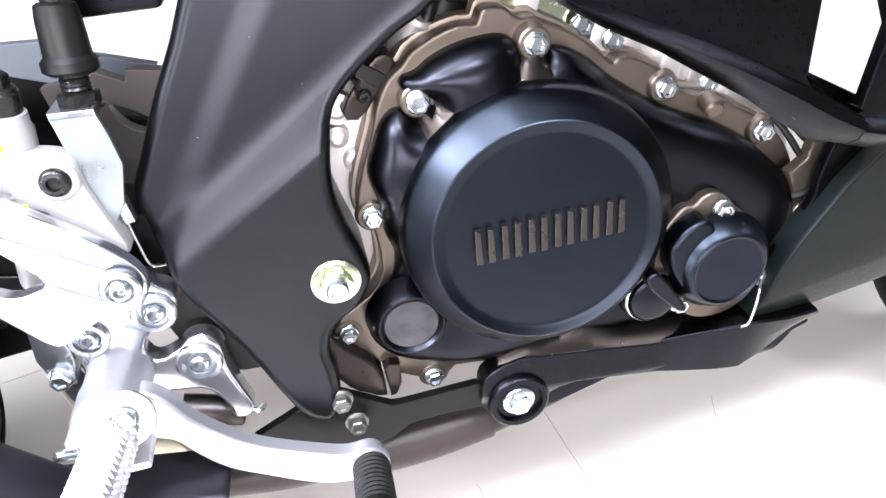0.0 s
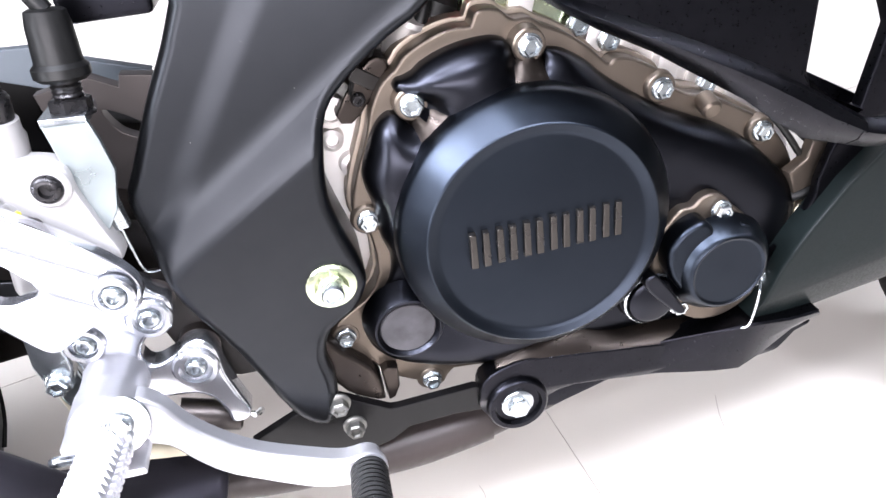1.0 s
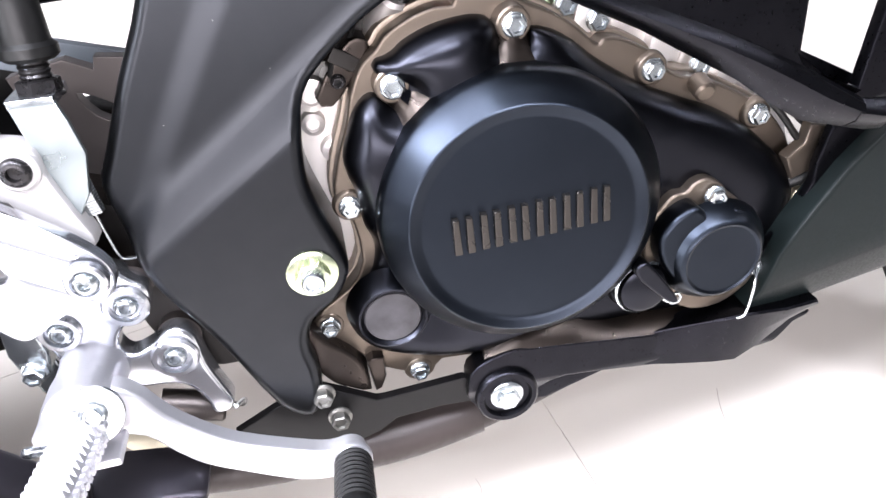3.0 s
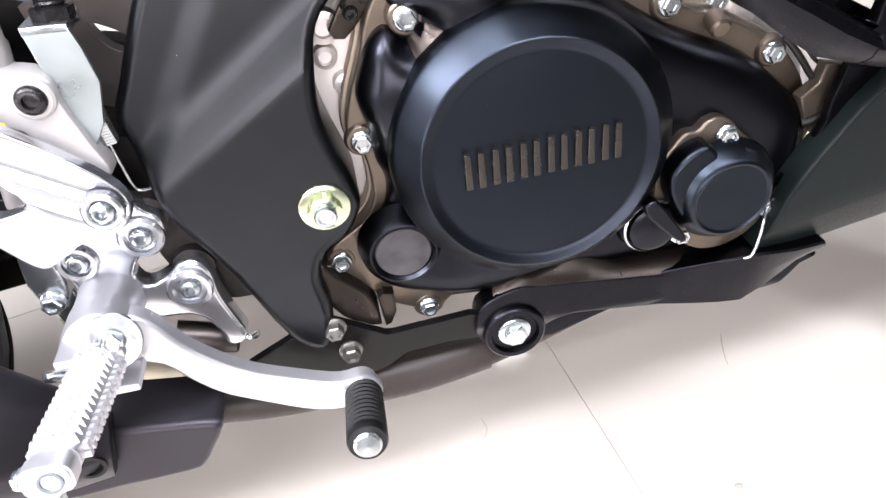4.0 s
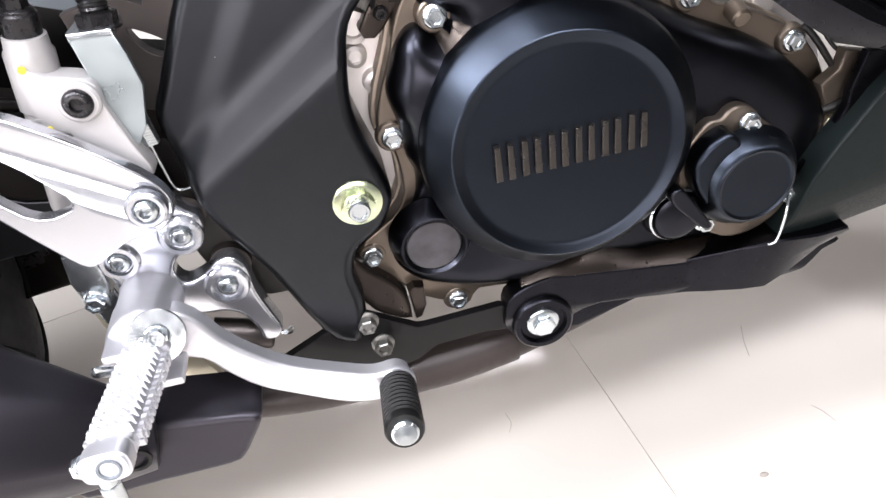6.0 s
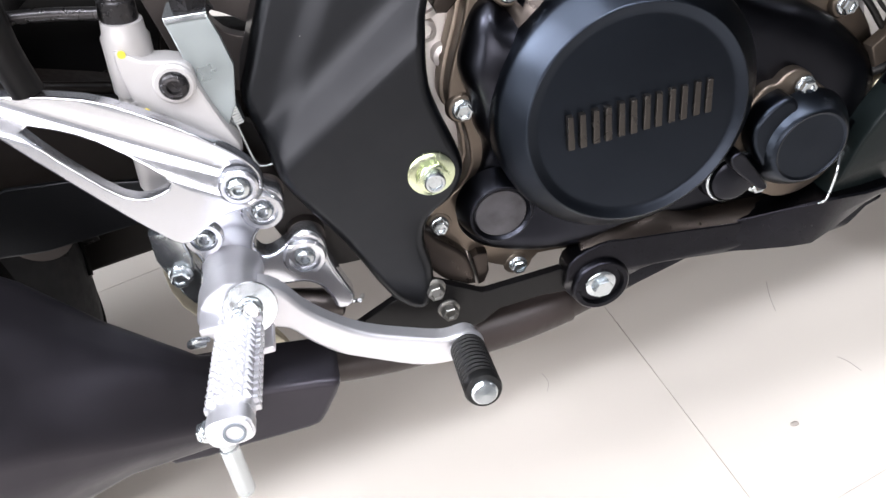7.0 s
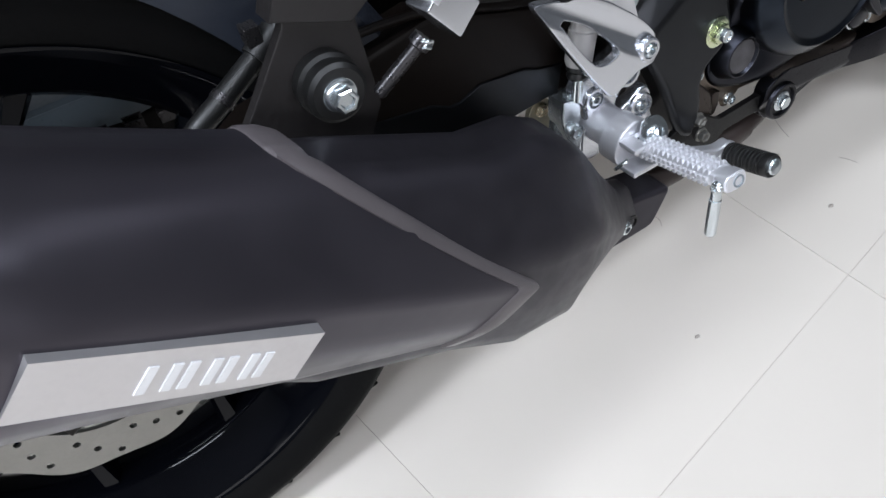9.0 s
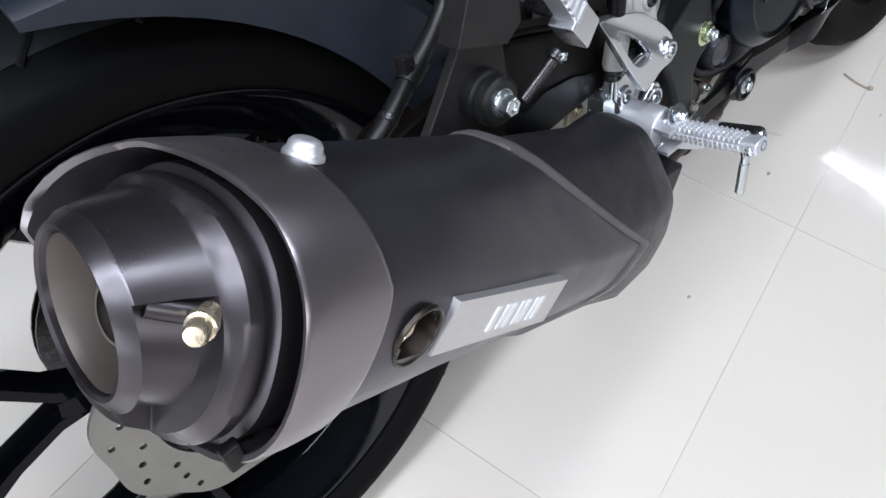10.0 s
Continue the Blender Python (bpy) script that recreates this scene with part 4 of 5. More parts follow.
part("end_slot", lathe([(0.0050, -0.0006), (0.0050, 0.0006), (0.0040, 0.0006), (0.0036, -0.0004), (0.0, -0.0004)], PA + peg_dir * 0.0992 + V((0.002, 0, 0)), peg_dir, 24), LINK_GREY, peg)
part("side_bolt", hexbolt(PA + peg_dir * 0.0920 + V((-0.0104, 0, -0.001)), (-1, 0, -0.2), 0.0080, 0.004, 0.005), ZINC, peg)
part("peg_feeler", lathe([(0.0050, 0.0), (0.0050, 0.004), (0.0040, 0.005), (0.0040, 0.0125), (0.0036, 0.013), (0.0046, 0.0135), (0.0046, 0.045), (0.0036, 0.047), (0.0, 0.047)], PA + peg_dir * 0.0880 + V((-0.006, 0, -0.004)), (-0.06, -0.02, -1.0), 18), ZINC, peg, "bright threaded peg feeler bolt")
# clevis that carries the peg
clevis = part("peg_clevis", slab([(p.x, p.y) for p in rounded([(-0.138, 0.366), (-0.120, 0.372), (-0.108, 0.358), (-0.110, 0.338), (-0.124, 0.328), (-0.142, 0.336), (-0.147, 0.350)], 3)], -0.170, -0.150, 0.003), ALU_CAST, hanger)
part("clevis_ear", box((-0.142, -0.188, 0.356), (-0.108, -0.166, 0.361), 0.0015), ALU_CAST, hanger)
part("clevis_ear", box((-0.142, -0.188, 0.333), (-0.108, -0.166, 0.338), 0.0015), ALU_CAST, hanger)
part("peg_pin", hexbolt((-0.1195, -0.178, 0.361), (0.0, -0.25, 1), 0.009, 0.005, 0.0065), ZINC, hanger)
WASH = V((-0.114, -0.180, 0.3615))
part("clevis_washer", lathe([(0.0140, -0.003), (0.0145, 0.0), (0.0140, 0.0018), (0.0, 0.002)], WASH, (0.15, -0.9, 0.45), 32), ZINC, hanger)
part("clevis_bolt", hexbolt(WASH + V((0.0003, -0.0017, 0.0008)), (0.15, -0.9, 0.45), 0.009, 0.006, 0.0068), ZINC, hanger)
part("peg_spring", tube([(-0.147, -0.172, 0.338), (-0.152, -0.178, 0.344), (-0.148, -0.184, 0.352), (-0.142, -0.178, 0.346)], 0.0018, 8), ZINC, hanger)
part("pivot_boss", lathe([(0.0185, 0.0), (0.0180, 0.010), (0.0172, 0.012), (0.0172, 0.036), (0.0155, 0.038), (0, 0.038)], (-0.126, -0.119, 0.3530), OUT, 36), ALU_CAST, hanger)

# master cylinder
mc = part("master_cylinder", lathe([(0.0095, 0.0), (0.0112, 0.004), (0.0112, 0.030), (0.0100, 0.031), (0.0100, 0.058), (0.0112, 0.059), (0.0112, 0.086), (0.0100, 0.088), (0.0095, 0.094), (0, 0.094)], (-0.1455, -0.124, 0.414), (0.012, -0.004, 0.072), 28), SILVER_PAINT, moto, "silver cast rear brake master cylinder")
part("mount_ear", slab([(p.x, p.y) for p in rounded([(-0.137, 0.496), (-0.126, 0.490), (-0.114, 0.487), (-0.106, 0.482), (-0.105, 0.470), (-0.100, 0.450), (-0.096, 0.432), (-0.112, 0.428), (-0.121, 0.446), (-0.126, 0.460), (-0.137, 0.466)], 3)], -0.141, -0.128, 0.0025), SILVER_PAINT, mc)
part("ear_boss", lathe([(0.0105, 0.0), (0.0100, 0.0035), (0.0088, 0.0045), (0, 0.0045)], (-0.1155, -0.139, 0.4755), OUT, 28), SILVER_PAINT, mc)
part("ear_bolt", socket_bolt((-0.1155, -0.143, 0.4755), OUT, 0.0070, 0.004, 0.0034), BLACK_BOLT, mc)
part("paint_mark", lathe([(0.0020, 0), (0.0018, 0.0005), (0, 0.0006)], (-0.1335, -0.1405, 0.494), OUT, 12), YELLOW, mc)
part("paint_mark", lathe([(0.0016, 0), (0.0014, 0.0005), (0, 0.0006)], (-0.133, -0.141, 0.465), OUT, 12), YELLOW, mc)
part("cast_mark", lathe([(0.0048, 0), (0.0048, 0.0006), (0.0036, 0.0006), (0.0036, 0.0)], (-0.1365, -0.1405, 0.466), OUT, 20, cap=False), SILVER_PAINT, mc)
part("banjo", lathe([(0.0085, 0.0), (0.0085, 0.011), (0.007, 0.0125), (0, 0.0125)], (-0.1310, -0.128, 0.505), (0.012, -0.004, 0.072), 24), BLACK_BOLT, mc)
part("banjo_bolt", hexbolt((-0.1290, -0.1288, 0.5165), (0.012, -0.004, 0.072), 0.010, 0.008, 0.0075), BLACK_BOLT, mc)
part("brake_hose", tube([(-0.138, -0.132, 0.512), (-0.160, -0.135, 0.517), (-0.184, -0.14, 0.521)], 0.003, 10), BLACK_BOLT, mc)
part("hose_ferrule", tube([(-0.180, -0.139, 0.5205), (-0.200, -0.141, 0.5245)], 0.0072, 16, 1), BLACK_BOLT, mc)
part("hose_sleeve", tube([(-0.196, -0.141, 0.524), (-0.235, -0.143, 0.535), (-0.28, -0.14, 0.549), (-0.34, -0.13, 0.562)], 0.0095, 16), RUBBER, mc)
# reservoir hose and switch stack above the cylinder
bracket = part("switch_bracket", slab([(-0.111, 0.503), (-0.091, 0.502), (-0.0885, 0.492), (-0.0865, 0.476), (-0.092, 0.456), (-0.099, 0.446), (-0.107, 0.468), (-0.1085, 0.484)], -0.1365, -0.134, 0.0008), ZINC_DULL, moto, "blue zinc stamped switch bracket")
part("bracket_top", slab([(-0.111, 0.501), (-0.091, 0.500), (-0.091, 0.504), (-0.111, 0.505)], -0.1365, -0.112, 0.0006), ZINC, bracket)
SW = V((0.004, 0.006, 0.07)).normalized()
S0 = V((-0.0985, -0.125, 0.502))
part("switch_nut", hexbolt(S0, SW, 0.0165, 0.008, 0.010, dish=False), BLACK_BOLT, bracket)
part("switch_thread", lathe([(0.0062 + 0.0007 * (k % 2), 0.008 + 0.0011 * k) for k in range(9)], S0, SW, 20), BLACK_BOLT, bracket)
part("switch_boot", lathe([(0.0100, 0.016), (0.0125, 0.018), (0.0125, 0.022), (0.0105, 0.024), (0.0098, 0.040), (0.0088, 0.046), (0.0070, 0.047), (0, 0.047)], S0, SW, 24), RUBBER, bracket, "black rubber switch boot")
part("switch_wire", tube([S0 + SW * 0.046, S0 + SW * 0.058 + V((-0.008, 0, 0.004)), S0 + SW * 0.085 + V((-0.020, 0, 0.01))], 0.0042, 12), RUBBER, bracket)
coil = [V((-0.0985, -0.128, 0.4735)).lerp(V((-0.0965, -0.126, 0.4430)), k / 140) + V((math.cos(k * 0.9), math.sin(k * 0.9), 0)) * 0.0043 for k in range(141)]
spring = part("switch_spring", tube(coil, 0.00125, 6, 1), ZINC, moto, "thin bright coil spring")
part("spring_wire", tube([(-0.0965, -0.126, 0.4435), (-0.0955, -0.125, 0.430), (-0.0930, -0.124, 0.414), (-0.085, -0.124, 0.4125)], 0.0008, 6), ZINC, spring)
# stamped stay behind the hanger, clevis of the push rod
stamped = part("stamped_stay", slab([(p.x, p.y) for p in rounded([(-0.172, 0.364), (-0.166, 0.372), (-0.156, 0.373), (-0.149, 0.365), (-0.148, 0.340), (-0.147, 0.312), (-0.128, 0.270), (-0.118, 0.242), (-0.132, 0.240), (-0.155, 0.268), (-0.176, 0.305), (-0.178, 0.335)], 2)], -0.090, -0.084, 0.001), BRASS_GREY, moto, "dull gold stamped stay plate")
part("stay_screw", hexbolt((-0.160, -0.091, 0.363), OUT, 0.008, 0.005, 0.0065), BRASS, stamped)
push = part("push_rod", rod((-0.146, -0.128, 0.430), (-0.151, -0.128, 0.385), 0.0045, 14), ZINC, moto, "zinc push rod with a forked end")
part("rod_boot", lathe([(0.0085, 0.0), (0.0095, 0.004), (0.0078, 0.006), (0.0088, 0.010), (0.007, 0.013), (0, 0.013)], (-0.1462, -0.125, 0.416), (-0.005, 0, -0.045), 20), RUBBER, push)
part("rod_fork", slab([(-0.164, 0.388), (-0.147, 0.387), (-0.146, 0.366), (-0.151, 0.350), (-0.162, 0.350), (-0.166, 0.370)], -0.128, -0.108, 0.002), ZINC, push)
part("rod_nut", hexbolt((-0.1560, -0.128, 0.3575), OUT, 0.010, 0.007, 0.007), ZINC, push)
part("rod_lock_nut", hexbolt((-0.1520, -0.120, 0.3840), (0.10, 0, 1), 0.010, 0.006, 0.0065), ZINC, push)
part("pedal_arm", slab([(p.x, p.y) for p in rounded([(-0.164, 0.366), (-0.152, 0.366), (-0.147, 0.345), (-0.134, 0.328), (-0.144, 0.314), (-0.160, 0.326), (-0.166, 0.346)], 2)], -0.117, -0.108, 0.002), ZINC, push)

# ---- rear: wheel, muffler, swing arm ----
AXLE = V((-0.5815, 0, 0.32))
rim_prof = [(0.228, -0.046), (0.240, -0.058), (0.246, -0.060), (0.247, -0.056), (0.238, -0.050), (0.222, -0.040), (0.212, -0.022), (0.212, 0.022), (0.222, 0.040), (0.238, 0.050), (0.247, 0.056), (0.246, 0.060), (0.240, 0.058), (0.228, 0.046),
            (0.206, 0.028), (0.198, 0.016), (0.198, -0.016), (0.206, -0.028), (0.228, -0.046)]
rear_wheel = part("rear_wheel", lathe(rim_prof, AXLE, OUT, 128, cap=False), RIM_BLACK, moto, "gloss black cast rear wheel")


def wheel_xz(r, a):
    return (AXLE.x + r * math.cos(a), AXLE.z + r * math.sin(a))


# five spokes that fork towards the rim
def spoke_rings(stations):
    rings = []
    for r, ang, w, d in stations:
        c = V((AXLE.x + r * math.cos(ang), 0, AXLE.z + r * math.sin(ang)))
        t = V((-math.sin(ang), 0, math.cos(ang)))
        rings.append([c + t * w * 0.55 + V((0, -d, 0)), c + t * w + V((0, -d * 0.6, 0)), c + t * w + V((0, d * 0.6, 0)), c + t * w * 0.55 + V((0, d, 0)), c - t * w * 0.55 + V((0, d, 0)), c - t * w + V((0, d * 0.6, 0)), c - t * w + V((0, -d * 0.6, 0)), c - t * w * 0.55 + V((0, -d, 0))])
    return rings


for k in range(5):
    a = radians(72 * k + 19)
    part("spoke", ring_loft(spoke_rings([(0.036, a, 0.020, 0.026), (0.070, a, 0.016, 0.021), (0.105, a, 0.017, 0.018), (0.122, a, 0.013, 0.016)])), RIM_BLACK, rear_wheel)
    for s in (-1, 1):
        part("spoke_fork", ring_loft(spoke_rings([(0.098, a + 0.06 * s, 0.0085, 0.0175), (0.125, a + 0.12 * s, 0.0085, 0.016), (0.165, a + 0.24 * s, 0.0085, 0.016), (0.203, a + 0.32 * s, 0.012, 0.020)])), RIM_BLACK, rear_wheel)
part("hub", lathe([(0.024, -0.075), (0.040, -0.060), (0.046, -0.030), (0.046, 0.030), (0.040, 0.058), (0.030, 0.062), (0.012, 0.064), (0.012, 0.09), (0.0, 0.09)], AXLE, OUT, 40), RIM_BLACK, rear_wheel)
# tyre, with black bars on its tread for the shade in the grooves
tyre_prof = [(0.240, -0.052), (0.250, -0.062), (0.266, -0.068), (0.278, -0.069), (0.286, -0.066), (0.296, -0.058), (0.308, -0.042), (0.316, -0.022), (0.319, 0.0), (0.316, 0.022), (0.308, 0.042), (0.296, 0.058), (0.286, 0.066), (0.278, 0.069), (0.266, 0.068), (0.250, 0.062), (0.240, 0.052)]
part("tyre", lathe(tyre_prof, AXLE, OUT, 160, cap=False), TYRE, rear_wheel, "black road tyre")
tread_prof = [(0.3006, -0.0535), (0.3090, -0.0420), (0.3168, -0.0220), (0.3197, 0.0), (0.3168, 0.0220), (0.3090, 0.0420), (0.3006, 0.0535)]
part("tread", lathe(tread_prof, AXLE, OUT, 160, cap=False), TREAD, rear_wheel, "tyre tread greyed for dust and for light from above")
bm = bmesh.new()
for k in range(26):
    for s in (-1, 1):
        a0 = 2 * math.pi * (k + (0.5 if s > 0 else 0)) / 26
        line = []
        for q in range(5):
            f = q / 4
            y = s * (0.012 + 0.044 * f)
            r = 0.3200 - 0.021 * (abs(y) / 0.056) ** 2.2
            a = a0 + 0.17 * f
            line.append((AXLE.x + r * math.cos(a), y, AXLE.z + r * math.sin(a)))
        tube(line, 0.0024, 6, 2, bm)
grooves = part("tread_groove", bm, GROOVE, rear_wheel)
tagged(grooves, kind="stuff")
# brake disc with drilled holes
ring_o = [wheel_xz(0.115 + 0.0025 * math.cos(9 * 2 * math.pi * i / 90), 2 * math.pi * i / 90) for i in range(90)]
holes = [circle(AXLE.x, AXLE.z, 0.072, 60)]
for k in range(36):
    r = (0.085, 0.095, 0.105)[k % 3]
    cx, cz = wheel_xz(r, 2 * math.pi * k / 36)
    holes.append(circle(cx, cz, 0.0032, 8))
disc = part("brake_disc", slab(ring_o, -0.0655, -0.0615, 0.0, holes=holes), DISC, rear_wheel, "drilled steel brake disc")
part("disc_carrier", slab([wheel_xz(0.078 if i % 6 < 2 else 0.052, 2 * math.pi * i / 30) for i in range(30)], -0.063, -0.048, 0.001), RIM_BLACK, disc)
for k in range(5):
    x, z = wheel_xz(0.062, 2 * math.pi * (k * 6 + 0.5) / 30)
    part("disc_bolt", socket_bolt((x, -0.063, z), OUT, 0.007, 0.004), ZINC, disc)
# caliper and its carrier on the swing arm
caliper = part("brake_caliper", slab([(p.x, p.y) for p in rounded([(-0.545, 0.400), (-0.515, 0.380), (-0.48, 0.390), (-0.468, 0.425), (-0.485, 0.445), (-0.525, 0.435)], 3)], -0.100, -0.045, 0.006), DARK, moto, "dark cast brake caliper")
part("caliper_bolt", hexbolt((-0.495, -0.101, 0.415), OUT, 0.012, 0.007, 0.009), ZINC, caliper)
# sprocket and chain on the far side
sp = [wheel_xz(0.108 if i % 4 < 2 else 0.1000, 2 * math.pi * i / 176) for i in range(176)]
sprocket = part("sprocket", slab(sp, 0.070, 0.077, 0.0, holes=[circle(AXLE.x, AXLE.z, 0.045, 40)]), BLACK_BOLT, rear_wheel, "dark steel sprocket")
bm = bmesh.new()
for i in range(44):
    if i < 22:
        a = math.pi / 2 + math.pi * i / 21.0
        c, d = V((AXLE.x + 0.105 * math.cos(a), 0.0735, AXLE.z + 0.105 * math.sin(a))), V((-math.sin(a), 0, math.cos(a)))
    else:
        k = (i - 22) / 2
        up = i % 2
        c = V((AXLE.x + 0.016 + 0.0145 * k * 2.0, 0.0735, AXLE.z + (0.099 - 0.001 * k if up else -0.097 + 0.006 * k)))
        d = V((1, 0, -0.03 if up else 0.2)).normalized()
    up_ = d.cross(V((0, 1, 0)))
    for y in (-0.006, 0.006):
        m = Matrix.Translation(c + V((0, y, 0))) @ Matrix((( d.x, 0, up_.x, 0), (d.y, 1, up_.y, 0), (d.z, 0, up_.z, 0), (0, 0, 0, 1)))
        bmesh.ops.create_cube(bm, size=1.0, matrix=m @ Matrix.Diagonal((0.0165, 0.0025, 0.011, 1)))
chain = part("chain", bm, BLACK_BOLT, moto, "oily steel drive chain")
# front wheel, seen past the engine
front_wheel = part("front_wheel", lathe([(0.205, 0.03), (0.215, 0.042), (0.235, 0.046), (0.262, 0.050), (0.280, 0.046), (0.292, 0.030), (0.298, 0.0), (0.292, -0.030), (0.280, -0.046), (0.262, -0.050), (0.235, -0.046), (0.215, -0.042), (0.205, -0.03), (0.195, -0.015), (0.195, 0.015), (0.205, 0.03)], (0.785, 0, 0.298), OUT, 96, cap=False), TYRE, moto, "black front tyre and wheel")
for k in range(5):
    a = radians(72 * k)
    part("spoke", rod((0.785 + 0.03 * math.cos(a), 0, 0.298 + 0.03 * math.sin(a)), (0.785 + 0.20 * math.cos(a), 0, 0.298 + 0.20 * math.sin(a)), 0.012, 10), RIM_BLACK, front_wheel)
part("hub", lathe([(0.035, -0.05), (0.035, 0.05)], (0.785, 0, 0.298), OUT, 24), RIM_BLACK, front_wheel)
part("front_fork", rod((0.785, -0.10, 0.30), (0.60, -0.10, 0.72), 0.024, 20), STEEL_BLACK, moto)
part("front_fork", rod((0.785, 0.10, 0.30), (0.60, 0.10, 0.72), 0.024, 20), STEEL_BLACK, moto)

# -- muffler --
def oval_ring(c, axis, hw, hh, n=72, power=2.5, shift=None, dent=None):
    a = V(axis).normalized()
    lat = V((0, -1, 0))
    lat = (lat - a * lat.dot(a)).normalized()
    up = lat.cross(a)
    if up.z < 0:
        up = -up
    out = []
    for i in range(n):
        t = 2 * math.pi * i / n
        ct, st = math.cos(t), math.sin(t)
        f = dent(t) if dent else 1.0
        x = f * hw * math.copysign(abs(ct) ** (2 / power), ct)
        z = f * hh * math.copysign(abs(st) ** (2 / power), st)
        p = V(c) + lat * x + up * z
        out.append(p + a * shift(t) if shift else p)
    return out


M0, M1 = V((-0.310, -0.222, 0.398)), V((-0.583, -0.280, 0.576))
MA = (M1 - M0).normalized()
LAT = V((0, -1, 0))
LAT = (LAT - MA * LAT.dot(MA)).normalized()
UPM = LAT.cross(MA)
UPM = UPM if UPM.z > 0 else -UPM


def along(k):
    return M0 + MA * k


def on_muffler(k, lat, up):
    return along(k) + LAT * lat + UPM * up


def soft_polygon(pts, softness, n_arc=5, n_edge=8):
    """A polygon with each corner rounded by its own softness, and its straight sides cut into even steps."""
    out, n = [], len(pts)
    ends = []
    for i in range(n):
        a, p, b = V(pts[i - 1]), V(pts[i]), V(pts[(i + 1) % n])
        s = softness[i]
        p0, p1 = p.lerp(a, s), p.lerp(b, s)
        ends.append((p0, p, p1))
    for i in range(n):
        p0, p, p1 = ends[i]
        for q in range(n_arc):
            t = q / (n_arc - 1)
            out.append(p0 * (1 - t) ** 2 + p * 2 * t * (1 - t) + p1 * t * t)
        nxt = ends[(i + 1) % n][0]
        out += [p1.lerp(nxt, q / n_edge) for q in range(1, n_edge)]
    return out


def crease_at(k):
    return 0.0530 + 0.0200 * k, -0.0095 + 0.104 * k


def msection(k, grow=0.0):
    """The body's section: a broad sloping upper face, an outer crease, a steep lower face."""
    w, c = crease_at(k)
    rear = min(max(k / 0.34, 0), 1)
    top, low = 0.0590 - 0.0020 * rear, -0.0585 + 0.0070 * rear
    pts = [(-0.030, top - 0.001), (0.012, top), (w, c), (w - 0.0035, c - 0.031), (w - 0.020, low), (-0.026, low + 0.002), (-0.050, -0.010), (-0.047, 0.036)]
    f = min(max((k - 0.15) / 0.15, 0), 1)
    f = 0.92 * f * f * (3 - 2 * f)
    out = []
    for p in soft_polygon(pts, (0.34, 0.30, 0.14 + 0.16 * f, 0.30, 0.30, 0.3, 0.35, 0.35)):
        t = math.atan2(p.y, p.x)
        hw, hh, q = 0.0590, top if p.y > 0 else -low, 2.35
        r = ((abs(math.cos(t)) / hw) ** q + (abs(math.sin(t)) / hh) ** q) ** (-1 / q)
        m = p.lerp(V((r * math.cos(t), r * math.sin(t))), f)
        out.append(V((m.x * (1 + grow / 0.055), m.y * (1 + grow / 0.060))))
    return out, c, top, low


def mring(k, grow=0.0, shift=None):
    pts, c, top, low = msection(k, grow)
    return [on_muffler(k + (shift(p, c, top, low) if shift else 0.0), p.x, p.y) for p in pts]


def front_edge(p, c, top, low):
    """The body's front edge runs to a forward point on its crease."""
    if p.x < 0:
        return 0.165 if p.y > 0 else 0.040
    return 0.165 * min(max((p.y - c) / (top - c), 0), 1) ** 0.9 if p.y > c else 0.038 * min((c - p.y) / (c - low), 1)


def seam(p, c, top, low):
    """The cap's front edge bows forward at the crease."""
    return -0.013 * max(1 - abs(p.y - c) / 0.055, 0) * (1 if p.x > 0 else 0)


def cap_edge(p, c, top, low):
    """The cap's rear edge reaches further back along its inner upper side."""
    side = min(max((-0.036 - p.x) / 0.022, 0), 1)
    top_part = min(max((0.035 - p.x) / 0.055, 0), 1)
    return -0.0085 + (0.0095 * top_part + 0.019 * side) * min(max((p.y + 0.030) / 0.040, 0), 1)


WELL_K, WELL_U = 0.309, 0.000
stations = [0.10, 0.15, 0.20, 0.26] + [0.284 + 0.0025 * i for i in range(21)] + [0.350]
front = [[on_muffler(0.004 + front_edge(p, *msection(0.05)[1:]), p.x, p.y) for p in msection(0.05)[0]]]
skin = ring_loft(front + [[V(p) if V(p - M0).dot(MA) > V(q - M0).dot(MA) + 0.002 else q + MA * 0.002 for p, q in zip(mring(k), front[0])] for k in stations], cap=False)
well_at = on_muffler(WELL_K, 0, WELL_U)
gone = []
for f in skin.faces:
    d = f.calc_center_median() - well_at
    if d.dot(LAT) > 0.03 and math.hypot(d.dot(MA), d.dot(UPM)) < 0.0125:
        gone.append(f)
bmesh.ops.delete(skin, geom=gone, context="FACES")
muffler = part("muffler", skin, MUFFLER, moto, "matt dark grey muffler body with a silver plate")
part("muffler_core", ring_loft([oval_ring(along(-0.01), MA, 0.034, 0.040), oval_ring(along(0.34), MA, 0.034, 0.040)]), STEEL_BLACK, muffler)


def band_ring(dk, grow):
    pts, c, top, low = msection(0.05, grow)
    return [on_muffler(dk + front_edge(p, c, top, low), p.x, p.y) for p in pts]


part("front_band", ring_loft([band_ring(-0.010, -0.0015), band_ring(-0.008, 0.0012), band_ring(0.0, 0.0024), band_ring(0.009, 0.0018), band_ring(0.012, 0.0)], cap=False), MUFFLER_BAND, muffler)
cap_rings = [mring(0.345, 0.0002, seam), mring(0.3465, 0.0022, seam), mring(0.3495, 0.0030, seam), mring(0.364, 0.0034), mring(0.3855, 0.0028, cap_edge), mring(0.3875, 0.0018, cap_edge), mring(0.3865, -0.0002, cap_edge), mring(0.352, -0.0014)]
part("end_cap", ring_loft(cap_rings, cap=False), MUFFLER_CAP, muffler, "satin gunmetal end cap")


